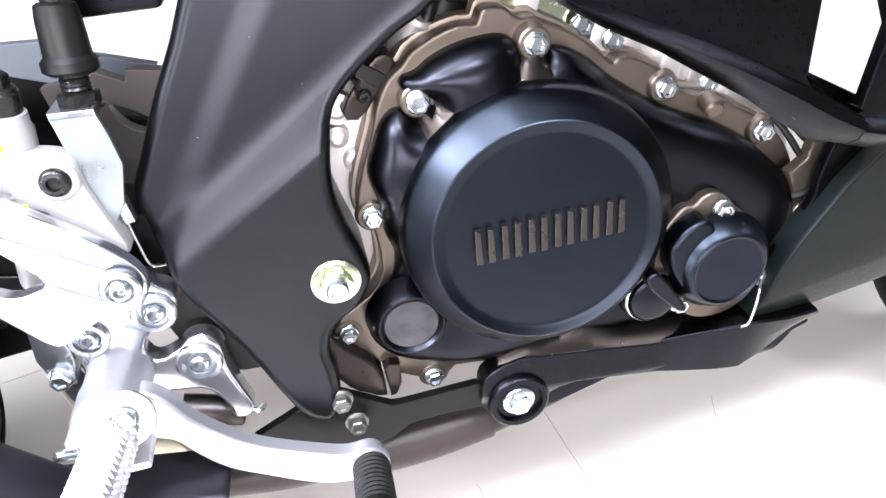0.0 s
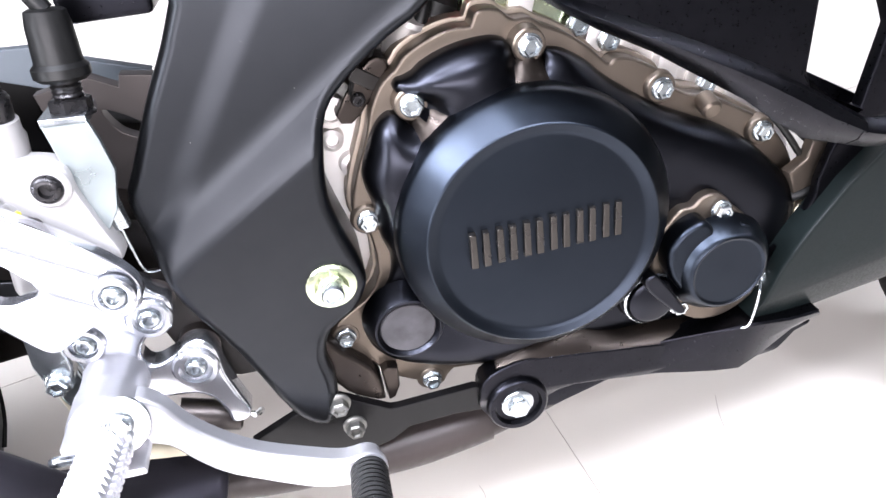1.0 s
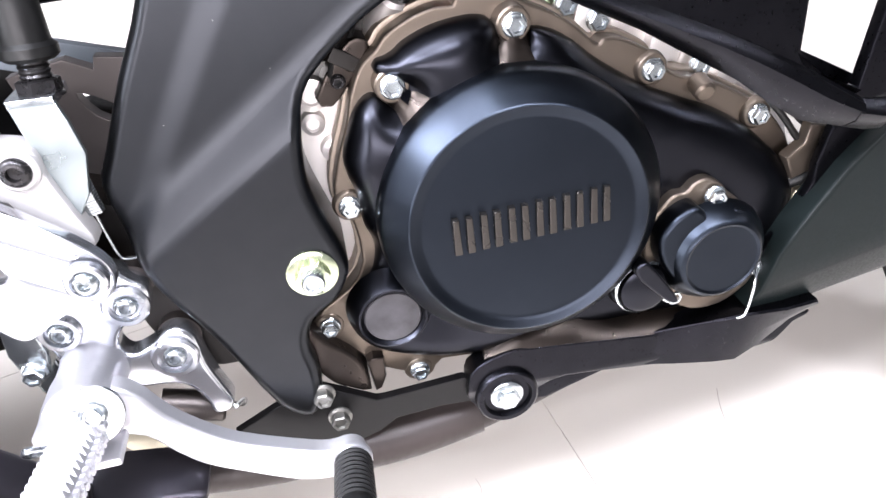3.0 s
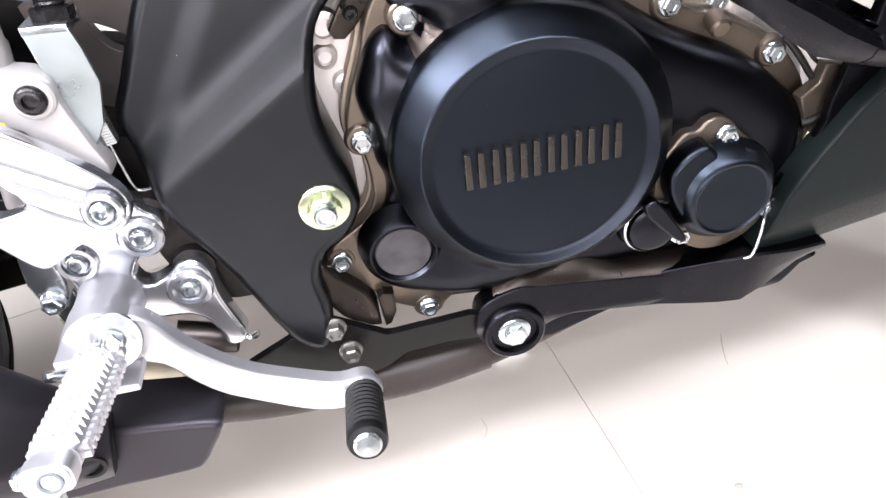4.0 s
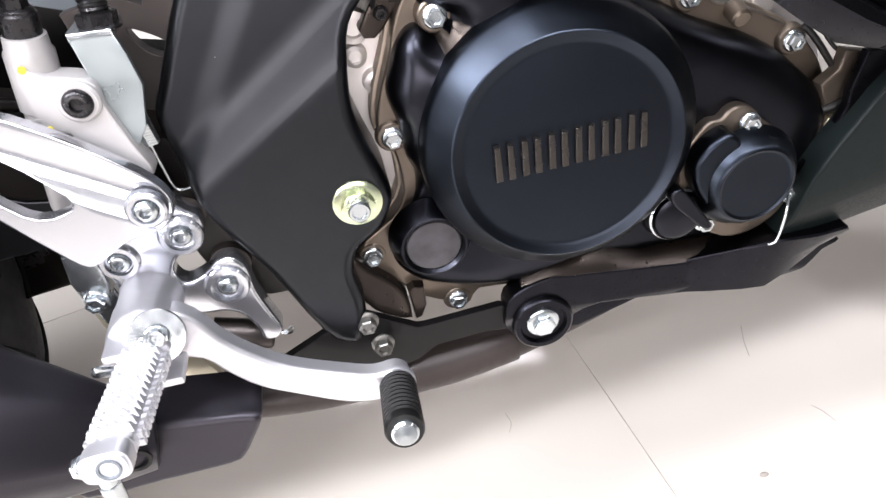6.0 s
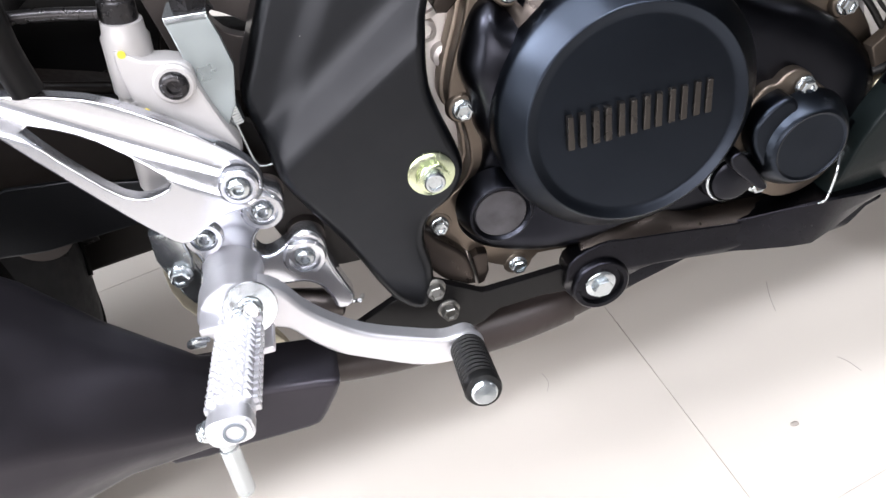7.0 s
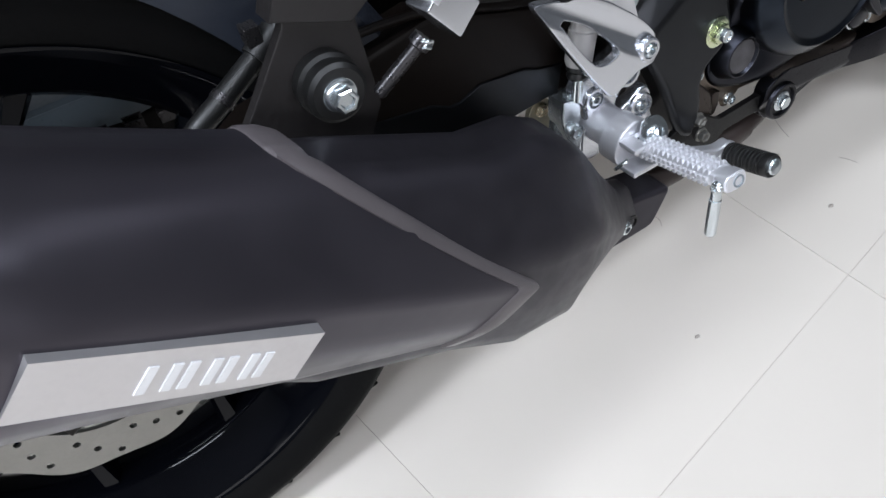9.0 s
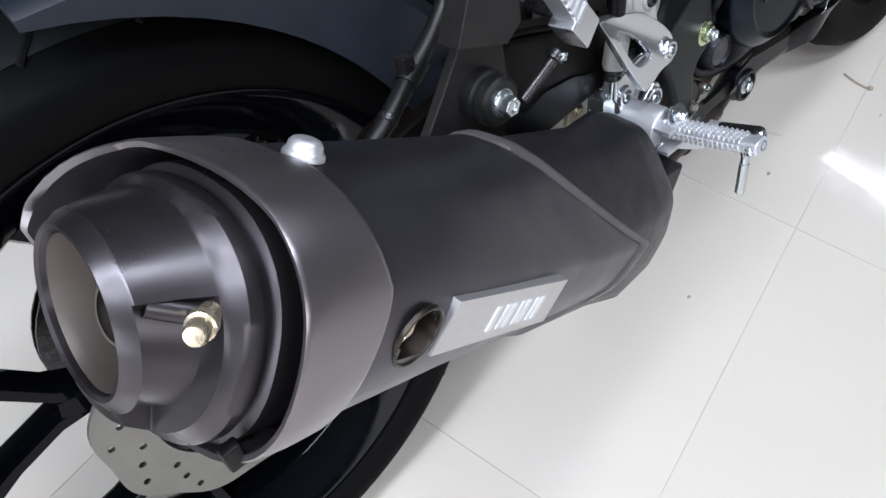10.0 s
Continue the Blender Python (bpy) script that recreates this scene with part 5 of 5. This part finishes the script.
def tip_c(k):
    f = min(max((k - 0.385) / 0.031, 0), 1.2)
    return along(k) - LAT * (0.0035 + 0.0043 * f) + UPM * (-0.0010 + 0.0030 * f)


def tip_cut(t):
    return 0.0033 * math.cos(t) + 0.0059 * math.sin(t)


def recess(t):
    """A pocket in the outer lower side of the tail piece."""
    d = (t + math.pi) % (2 * math.pi) - math.pi
    return 0.78 if radians(-68) < d < radians(30) else 1.0


def tring(k, hw, hh, power=2.0, shift=None, dent=None):
    return oval_ring(tip_c(k), MA, hw, hh, 120, power, shift, dent=dent)


tip_rings = [tring(0.335, 0.0515, 0.0520, 2.3), tring(0.372, 0.0515, 0.0522, 2.3), tring(0.376, 0.0508, 0.0515, 2.3), tring(0.3775, 0.0470, 0.0478, 2.2), tring(0.3800, 0.0468, 0.0476, 2.2), tring(0.3815, 0.0490, 0.0494, 2.2), tring(0.3870, 0.0486, 0.0490, 2.2), tring(0.3890, 0.0472, 0.0476, 2.1), tring(0.3910, 0.0448, 0.0452, 2.1),
             tring(0.3930, 0.0442, 0.0446), tring(0.3935, 0.0440, 0.0444, dent=recess), tring(0.403, 0.0405, 0.0408, dent=recess), tring(0.4105, 0.0362, 0.0364, shift=tip_cut, dent=recess), tring(0.4110, 0.0352, 0.0354, shift=tip_cut), tring(0.4140, 0.0326, 0.0328, shift=tip_cut), tring(0.4158, 0.0306, 0.0308, shift=tip_cut), tring(0.4150, 0.0288, 0.0290, shift=tip_cut),
             tring(0.407, 0.0272, 0.0275, shift=tip_cut), tring(0.385, 0.0230, 0.0240), tring(0.382, 0.0140, 0.0150), tring(0.340, 0.0135, 0.0145)]
tip = part("tail_piece", ring_loft(tip_rings), TAIL, muffler, "gunmetal tapered tail piece with a deep outlet")
# liner and small inner pipe, coloured lighter for light inside the outlet
part("outlet_liner", ring_loft([tring(0.4130, 0.0278, 0.0281, shift=tip_cut), tring(0.402, 0.0252, 0.0258), tring(0.388, 0.0222, 0.0240), tring(0.386, 0.0150, 0.0160)], cap=False), LINER, tip, "grey-brown outlet liner, lightened for light inside the outlet")
part("inner_pipe", ring_loft([tring(0.402, 0.0112, 0.0112), tring(0.402, 0.0125, 0.0125), tring(0.384, 0.0125, 0.0125)], cap=False), LINER, tip)
# ledge and screw in the pocket of the tail piece
part("tail_ledge", tube([on_muffler(0.396, 0.0290, 0.0165), on_muffler(0.411, 0.0205, 0.0190)], 0.0042, 14, 1), TAIL, muffler)
screw_axis = MA * 0.75 + LAT * 0.55
part("tail_screw", lathe([(0.0040, 0.0), (0.0040, 0.006), (0.0052, 0.007), (0.0052, 0.011), (0.0042, 0.0115), (0.0042, 0.016), (0.0034, 0.0175), (0.0, 0.018)], on_muffler(0.3945, 0.0315, 0.0180), screw_axis, 20), BRASS, muffler, "pale brass screw")
part("top_bolt", lathe([(0.0088, 0.0), (0.0088, 0.0015), (0.0080, 0.0028), (0.0074, 0.0032), (0.0070, 0.0056), (0.0058, 0.0072), (0.0037, 0.0080), (0.0, 0.0083)], on_muffler(0.3330, 0.000, 0.0570), UPM, 32), ALU_CAST, muffler, "domed bright bolt")
part("under_tab", box((-0.004, -0.003, -0.006), (0.004, 0.003, 0.006), 0.0015, turn=Matrix.Translation(on_muffler(0.380, 0.040, -0.0395))), STEEL_BLACK, muffler)

# silver plate on the outer lower side, with plain bars for its print
PN = (LAT * 0.990 - UPM * 0.12).normalized()
PU = (UPM - PN * UPM.dot(PN)).normalized()


def on_plate(k, h, lift):
    return on_muffler(0.2275, 0.0578, -0.0068 + 0.104 * k) + MA * k + PU * h + PN * lift


def plate_quad(k0, k1, h0, h1, slant, lift, thick, bm=None):
    base = [(k0 + slant, h0), (k1 + slant, h0), (k1, h1), (k0, h1)]
    return ring_loft([[on_plate(k, h, lift - thick) for k, h in base], [on_plate(k, h, lift) for k, h in base]], bm)


badge = part("badge_plate", plate_quad(-0.0600, 0.0600, -0.0140, 0.0140, 0.006, 0.0030, 0.012), PLATE_SILVER, muffler, "brushed silver badge plate")
for k, w in ((-0.036, 0.004), (-0.029, 0.004), (-0.019, 0.004), (-0.012, 0.004), (-0.002, 0.004), (0.005, 0.004), (0.015, 0.004)):
    part("print_bar", plate_quad(k, k + w, -0.008, 0.006, 0.003, 0.0038, 0.001), WHITE_MARK, badge)
WELL_AX = LAT - UPM * 0.14
well = part("screw_well", lathe([(0.0155, -0.0005), (0.0150, 0.0012), (0.0140, 0.0014), (0.0130, 0.0004), (0.0122, -0.006), (0.0110, -0.0115), (0.0, -0.0120)], on_muffler(WELL_K, 0.0590, WELL_U), WELL_AX, 36, cap=False), CASE_BLACK, muffler, "brown recessed screw well")
part("well_screw", hexbolt(on_muffler(WELL_K + 0.004, 0.0480, WELL_U + 0.003), WELL_AX, 0.0105, 0.008, 0.0080), BRASS, well, "pale brass screw")

# heat shield in front of the body
F = (-1, -0.2, 0.25)
sections = [((-0.1405, -0.170, 0.291), F, 0.016, 0.024), ((-0.142, -0.170, 0.291), F, 0.019, 0.028), ((-0.160, -0.176, 0.298), F, 0.022, 0.031), ((-0.195, -0.190, 0.331), F, 0.0345, 0.045), ((-0.222, -0.199, 0.357), F, 0.0435, 0.061), ((-0.245, -0.207, 0.374), F, 0.0490, 0.0705),
            ((-0.285, -0.216, 0.392), (-1, -0.2, 0.45), 0.0505, 0.0750), ((-0.330, -0.226, 0.415), MA, 0.0485, 0.0660), ((-0.420, -0.245, 0.470), MA, 0.0500, 0.0615), ((-0.450, -0.251, 0.490), MA, 0.0470, 0.0570)]


def shield_ring(c, axis, hw, hh):
    a = V(axis).normalized()
    lat = V((0, -1, 0))
    lat = (lat - a * lat.dot(a)).normalized()
    up = lat.cross(a)
    up = up if up.z > 0 else -up
    k = min(max((hh - 0.040) / 0.030, 0), 1)
    shape = [(-0.55, 0.90), (0.28, 0.82), (0.99, 0.06), (0.93 + 0.05 * k, -0.35 - 0.10 * k), (0.50 + 0.22 * k, -0.93 - 0.22 * k), (-0.5, -0.93 - 0.15 * k), (-1.0, -0.2), (-0.95, 0.45)]
    return [V(c) + lat * p.x + up * p.y for p in soft_polygon([(x * hw, z * hh) for x, z in shape], (0.22, 0.28, 0.22, 0.3, 0.3, 0.3, 0.35, 0.35))]


shield = part("heat_shield", ring_loft([shield_ring(*r) for r in sections]), MUFFLER_SHADED, moto, "matt dark grey exhaust heat shield, its paint darkened for shade")
part("shield_screw", socket_bolt((-0.160, -0.1975, 0.297), (0.1, -1, -0.05), 0.006, 0.004), ZINC, shield)
part("shield_slot", lathe([(0.0085, 0), (0.0080, 0.0012), (0.0060, 0.0012), (0.0055, -0.001)], (-0.148, -0.192, 0.291), (0.1, -1, -0.05), 20, cap=False), STEEL_BLACK, shield)
part("lower_cover", slab([(p.x, p.y) for p in rounded([(-0.200, 0.298), (-0.170, 0.298), (-0.149, 0.295), (-0.110, 0.2885), (-0.086, 0.2835), (-0.083, 0.277), (-0.092, 0.262), (-0.100, 0.2505), (-0.110, 0.2465), (-0.150, 0.246), (-0.197, 0.246), (-0.205, 0.270)], 2)], -0.172, -0.132, 0.007, segments=4), MUFFLER_SHADED, shield)
# -- swing arm and what is fixed to the rear frame --
arm = part("swing_arm", slab([(0.00, 0.395), (-0.10, 0.440), (-0.170, 0.466), (-0.262, 0.494), (-0.40, 0.470), (-0.62, 0.345), (-0.61, 0.295), (-0.45, 0.370), (-0.300, 0.395), (-0.270, 0.385), (-0.225, 0.380), (-0.156, 0.385), (0.00, 0.36)], -0.108, -0.070, 0.006), SWING, moto, "dark brown-black box swing arm")
part("top_rail", tube([(-0.14, -0.100, 0.462), (-0.20, -0.104, 0.478), (-0.262, -0.104, 0.497), (-0.33, -0.10, 0.50)], 0.0035, 10), SWING, arm)
part("lower_plate", slab([(-0.150, 0.412), (-0.174, 0.417), (-0.186, 0.4225), (-0.228, 0.427), (-0.247, 0.420), (-0.256, 0.420), (-0.272, 0.428), (-0.330, 0.436), (-0.330, 0.405), (-0.272, 0.388), (-0.225, 0.383), (-0.156, 0.388)], -0.1105, -0.1065, 0.0014), FRAME_BLACK, arm)
part("cross_tube", rod((-0.235, -0.09, 0.385), (-0.235, 0.09, 0.385), 0.020, 24), PIPE, arm)
part("swing_arm_left", slab([(0.00, 0.395), (-0.15, 0.43), (-0.40, 0.42), (-0.55, 0.40), (-0.63, 0.345), (-0.63, 0.295), (-0.52, 0.275), (-0.38, 0.22), (-0.20, 0.24), (0.00, 0.34)], 0.095, 0.125, 0.006), SWING, moto, "dark swing arm with a chain guard")
rings = []
for x, z, drop in ((-0.612, 0.452, 0.020), (-0.605, 0.459, 0.034), (-0.590, 0.4615, 0.042), (-0.560, 0.4625, 0.046), (-0.480, 0.4625, 0.052), (-0.420, 0.456, 0.052), (-0.385, 0.440, 0.040)):
    rings.append([(x, 0.062, z - 0.004), (x, 0.065, z), (x, 0.092, z), (x, 0.098, z - 0.004), (x, 0.100, z - drop), (x, 0.097, z - drop), (x, 0.095, z - 0.005), (x, 0.065, z - 0.0055)])
part("chain_guard", ring_loft(rings), CHAIN_GUARD, moto, "plastic chain guard over the chain, pale blue for light on its top")
part("inner_guard", slab([(-0.20, 0.66), (-0.20, 0.50), (-0.24, 0.505), (-0.36, 0.56), (-0.38, 0.66)], -0.070, 0.07, 0.004), PLASTIC, moto, "black plastic inner battery tray")

# mudguard over the front of the tyre
rings = []
for k in range(15):
    a = radians(30 + 62 * k / 14)
    drop = 0.080 - 0.062 * (k / 14) ** 1.3
    prof = [(-0.094, -drop), (-0.094, -0.012), (-0.080, 0.0), (0.0, 0.010), (0.080, 0.0), (0.094, -0.012)]
    r = 0.345
    rings.append([(AXLE.x + (r + h) * math.cos(a), y, AXLE.z + (r + h) * math.sin(a)) for y, h in prof] + [(AXLE.x + (r + h - 0.004) * math.cos(a), y * 0.965, AXLE.z + (r + h - 0.004) * math.sin(a)) for y, h in prof[:0:-1]] + [(AXLE.x + (r - drop) * math.cos(a), -0.0905, AXLE.z + (r - drop) * math.sin(a))])
part("mudguard", ring_loft(rings), GUARD, moto, "dark blue-grey plastic rear mudguard")

# muffler mount
mount = part("muffler_mount", slab([(-0.372, 0.600), (-0.330, 0.590), (-0.338, 0.545), (-0.335, 0.490), (-0.355, 0.455), (-0.428, 0.496), (-0.408, 0.520), (-0.380, 0.556)], -0.176, -0.168, 0.0015), STEEL_BROWN, moto, "brown-black steel muffler mount plate")
part("mount_collar", lathe([(0.0185, 0.0), (0.0190, 0.004), (0.0190, 0.009), (0.0168, 0.0105), (0.0168, 0.0125), (0.0180, 0.014), (0.0175, 0.020), (0.0150, 0.022), (0.0, 0.022)], (-0.366, -0.176, 0.520), OUT, 36), RUBBER, mount)
part("mount_washer", lathe([(0.0100, 0.0), (0.0100, 0.0016), (0.0, 0.002)], (-0.366, -0.1975, 0.520), OUT, 28), ZINC, mount)
part("mount_bolt", hexbolt((-0.366, -0.199, 0.520), OUT, 0.0125, 0.010, 0.0095), ZINC, mount)
part("top_strap", slab([(-0.372, 0.600), (-0.330, 0.592), (-0.330, 0.560), (-0.345, 0.550), (-0.388, 0.566)], -0.188, -0.168, 0.002), STEEL_BROWN, mount)

# brake hose past the mount
hose = part("caliper_hose", tube([(-0.315, -0.112, 0.575), (-0.345, -0.116, 0.546), (-0.378, -0.122, 0.527), (-0.415, -0.133, 0.511), (-0.440, -0.136, 0.498), (-0.470, -0.128, 0.468)], 0.0072, 16), RUBBER, moto, "thick black rubber brake hose")
part("hose_clamp", tube([(-0.370, -0.1205, 0.531), (-0.388, -0.125, 0.522)], 0.0095, 18, 1), RUBBER, hose)
part("clamp_screw", box((-0.390, -0.130, 0.531), (-0.380, -0.117, 0.543), 0.001), BLACK_BOLT, hose)
part("hose_joint", tube([(-0.414, -0.1328, 0.5115), (-0.418, -0.1338, 0.5095)], 0.0080, 18, 1), BLACK_BOLT, hose)

# passenger foot rest: bracket tubes, hinge and folded peg
pil = part("passenger_peg", box((-0.015, -0.010, -0.011), (0.015, 0.010, 0.011), 0.0015, turn=pose(-0.299, -0.206, 0.550, 0, 50, 8)), ALU, moto, "silver folded passenger foot peg")
part("peg_bar", box((-0.050, -0.008, -0.008), (0.050, 0.008, 0.008), 0.002, turn=pose(-0.331, -0.212, 0.5985, 0, 55, 8)), ALU_CAST, pil)
bm = bmesh.new()
for i in range(12):
    box((-0.0018, -0.0075, 0.0075), (0.0018, 0.0075, 0.0100), 0, bm, turn=pose(-0.331, -0.212, 0.5985, 0, 55, 8) @ Matrix.Translation((-0.046 + 0.0083 * i, 0, 0)))
    box((-0.0018, -0.0100, -0.0070), (0.0018, -0.0075, 0.0070), 0, bm, turn=pose(-0.331, -0.212, 0.5985, 0, 55, 8) @ Matrix.Translation((-0.046 + 0.0083 * i, 0, 0)))
tagged(part("peg_ribs", bm, ALU_CAST, pil), kind="stuff")
part("hinge_pin", lathe([(0.0065, 0.0), (0.0065, 0.006), (0.0040, 0.007), (0.0042, 0.040), (0.0035, 0.041), (0.0, 0.041)], (-0.312, -0.203, 0.534), (-0.75, 0.2, -0.62), 18), BLACK_BOLT, pil)
part("hinge_bolt", hexbolt((-0.313, -0.205, 0.533), (-0.4, -0.4, -0.8), 0.007, 0.005, 0.005), ZINC, pil)
part("hinge_block", box((-0.018, -0.014, -0.014), (0.018, 0.014, 0.014), 0.004, turn=pose(-0.286, -0.180, 0.556, 0, 35, 0)), BLACK_BOLT, pil)
bracket2 = part("passenger_bracket", tube([(-0.235, -0.155, 0.64), (-0.248, -0.160, 0.585), (-0.268, -0.168, 0.545), (-0.276, -0.172, 0.535)], 0.0085, 16), STEEL_BLACK, moto, "black tubular passenger foot-rest bracket")
part("bracket_tube", tube([(-0.318, -0.16, 0.66), (-0.322, -0.165, 0.610), (-0.300, -0.170, 0.575), (-0.280, -0.172, 0.545)], 0.0085, 16), STEEL_BLACK, bracket2)
part("front_tube", tube([(-0.155, -0.150, 0.64), (-0.168, -0.152, 0.570), (-0.176, -0.152, 0.520), (-0.176, -0.150, 0.490)], 0.0075, 16), STEEL_BLACK, moto, "black reservoir hose")

# -- unseen tail, seat and tank as plain blocks, added to shade the parts --
part("tail_shade_block", slab([(-0.85, 0.86), (-0.10, 0.76), (-0.03, 0.70), (-0.10, 0.665), (-0.40, 0.685), (-0.80, 0.78)], -0.115, 0.115, 0.03, segments=3), PLASTIC, moto, "plain black block for the unseen tail and seat, shading the parts")
part("tank_shade_block", slab([(-0.06, 0.70), (-0.04, 0.84), (0.12, 0.95), (0.36, 0.93), (0.44, 0.80), (0.40, 0.64), (0.05, 0.635)], -0.150, 0.150, 0.04, segments=3), PLASTIC, moto, "plain black block for the unseen tank, shading the parts")

# ---- litter on the floor ----
def fibre(name, pts, r, label, category, mat):
    ob = mesh_object(name, tube([(x, y, 0.0008) for x, y in pts], r, 6, 4), mat)
    return tagged(ob, label, category)


LITTER = material("dark_fibre", (0.30, 0.27, 0.24), 0.8)
fibre("fibre", [(0.384, 0.066), (0.377, 0.045), (0.374, 0.028)], 0.00032, "short dark fibre lying on the tiles", "fibre", LITTER)
fibre("fibre", [(0.405, -0.042), (0.412, -0.050), (0.419, -0.064)], 0.00026, "thin dark fibre lying on the tiles", "fibre", LITTER)
fibre("fibre", [(0.100, 0.030), (0.103, 0.018), (0.098, 0.008)], 0.0003, "curled dark fibre lying on the tiles", "fibre", LITTER)
for x, y, r in ((0.323, -0.097, 0.0030), (0.018, -0.146, 0.0026), (0.60, -0.16, 0.0022)):
    bm = bmesh.new()
    bmesh.ops.create_icosphere(bm, subdivisions=2, radius=r, matrix=Matrix.Translation((x, y, 0.0009)) @ Matrix.Diagonal((1.6, 0.9, 0.35, 1)))
    tagged(mesh_object("crumb", bm, LITTER), "small dark crumb lying on the tiles", "crumb")
TWIG = material("dry_brown_twig", (0.30, 0.24, 0.18), 0.7, 0, 0.3, 200)
twig = mesh_object("twig", tube([(0.655, -0.060, 0.002), (0.648, -0.085, 0.003), (0.650, -0.112, 0.002)], 0.0018, 8, 4), TWIG)
bm = bmesh.new()
bmesh.ops.create_icosphere(bm, subdivisions=2, radius=0.005, matrix=Matrix.Translation((0.651, -0.114, 0.0045)) @ Matrix.Diagonal((1, 1, 0.75, 1)))
bud = mesh_object("knob", bm, TWIG)
bud.parent = twig
tagged(twig, "dry brown twig with a knob end lying on the tiles", "twig")

# ---- floor tiles ----
def tile_mesh():
    bm = bmesh.new()
    g = TILE / 2 - 0.0004
    bmesh.ops.create_cube(bm, size=1.0, matrix=Matrix.LocRotScale((0, 0, -0.004), None, (2 * g, 2 * g, 0.008)))
    bmesh.ops.bevel(bm, geom=[e for e in bm.edges if all(v.co.z > -0.001 for v in e.verts)], offset=0.0002, segments=1, affect="EDGES")
    me = bpy.data.meshes.new("tile")
    bm.to_mesh(me)
    bm.free()
    me.materials.append(TILE_MAT)
    return me


tile_data = tile_mesh()
turn = Matrix.Rotation(TILE_TURN, 4, "Z")
for i in range(-7, 10):
    for j in range(-8, 9):
        c = TILE_AT + (turn @ V(((i + 0.5) * TILE, (j + 0.5) * TILE, 0)))
        if X0 - 0.1 < c.x < X1 + 0.1 and Y0 - 0.1 < c.y < Y1 + 0.1:
            ob = new("tile", tile_data)
            ob.matrix_world = Matrix.Translation(c) @ turn
            ob.parent = floor
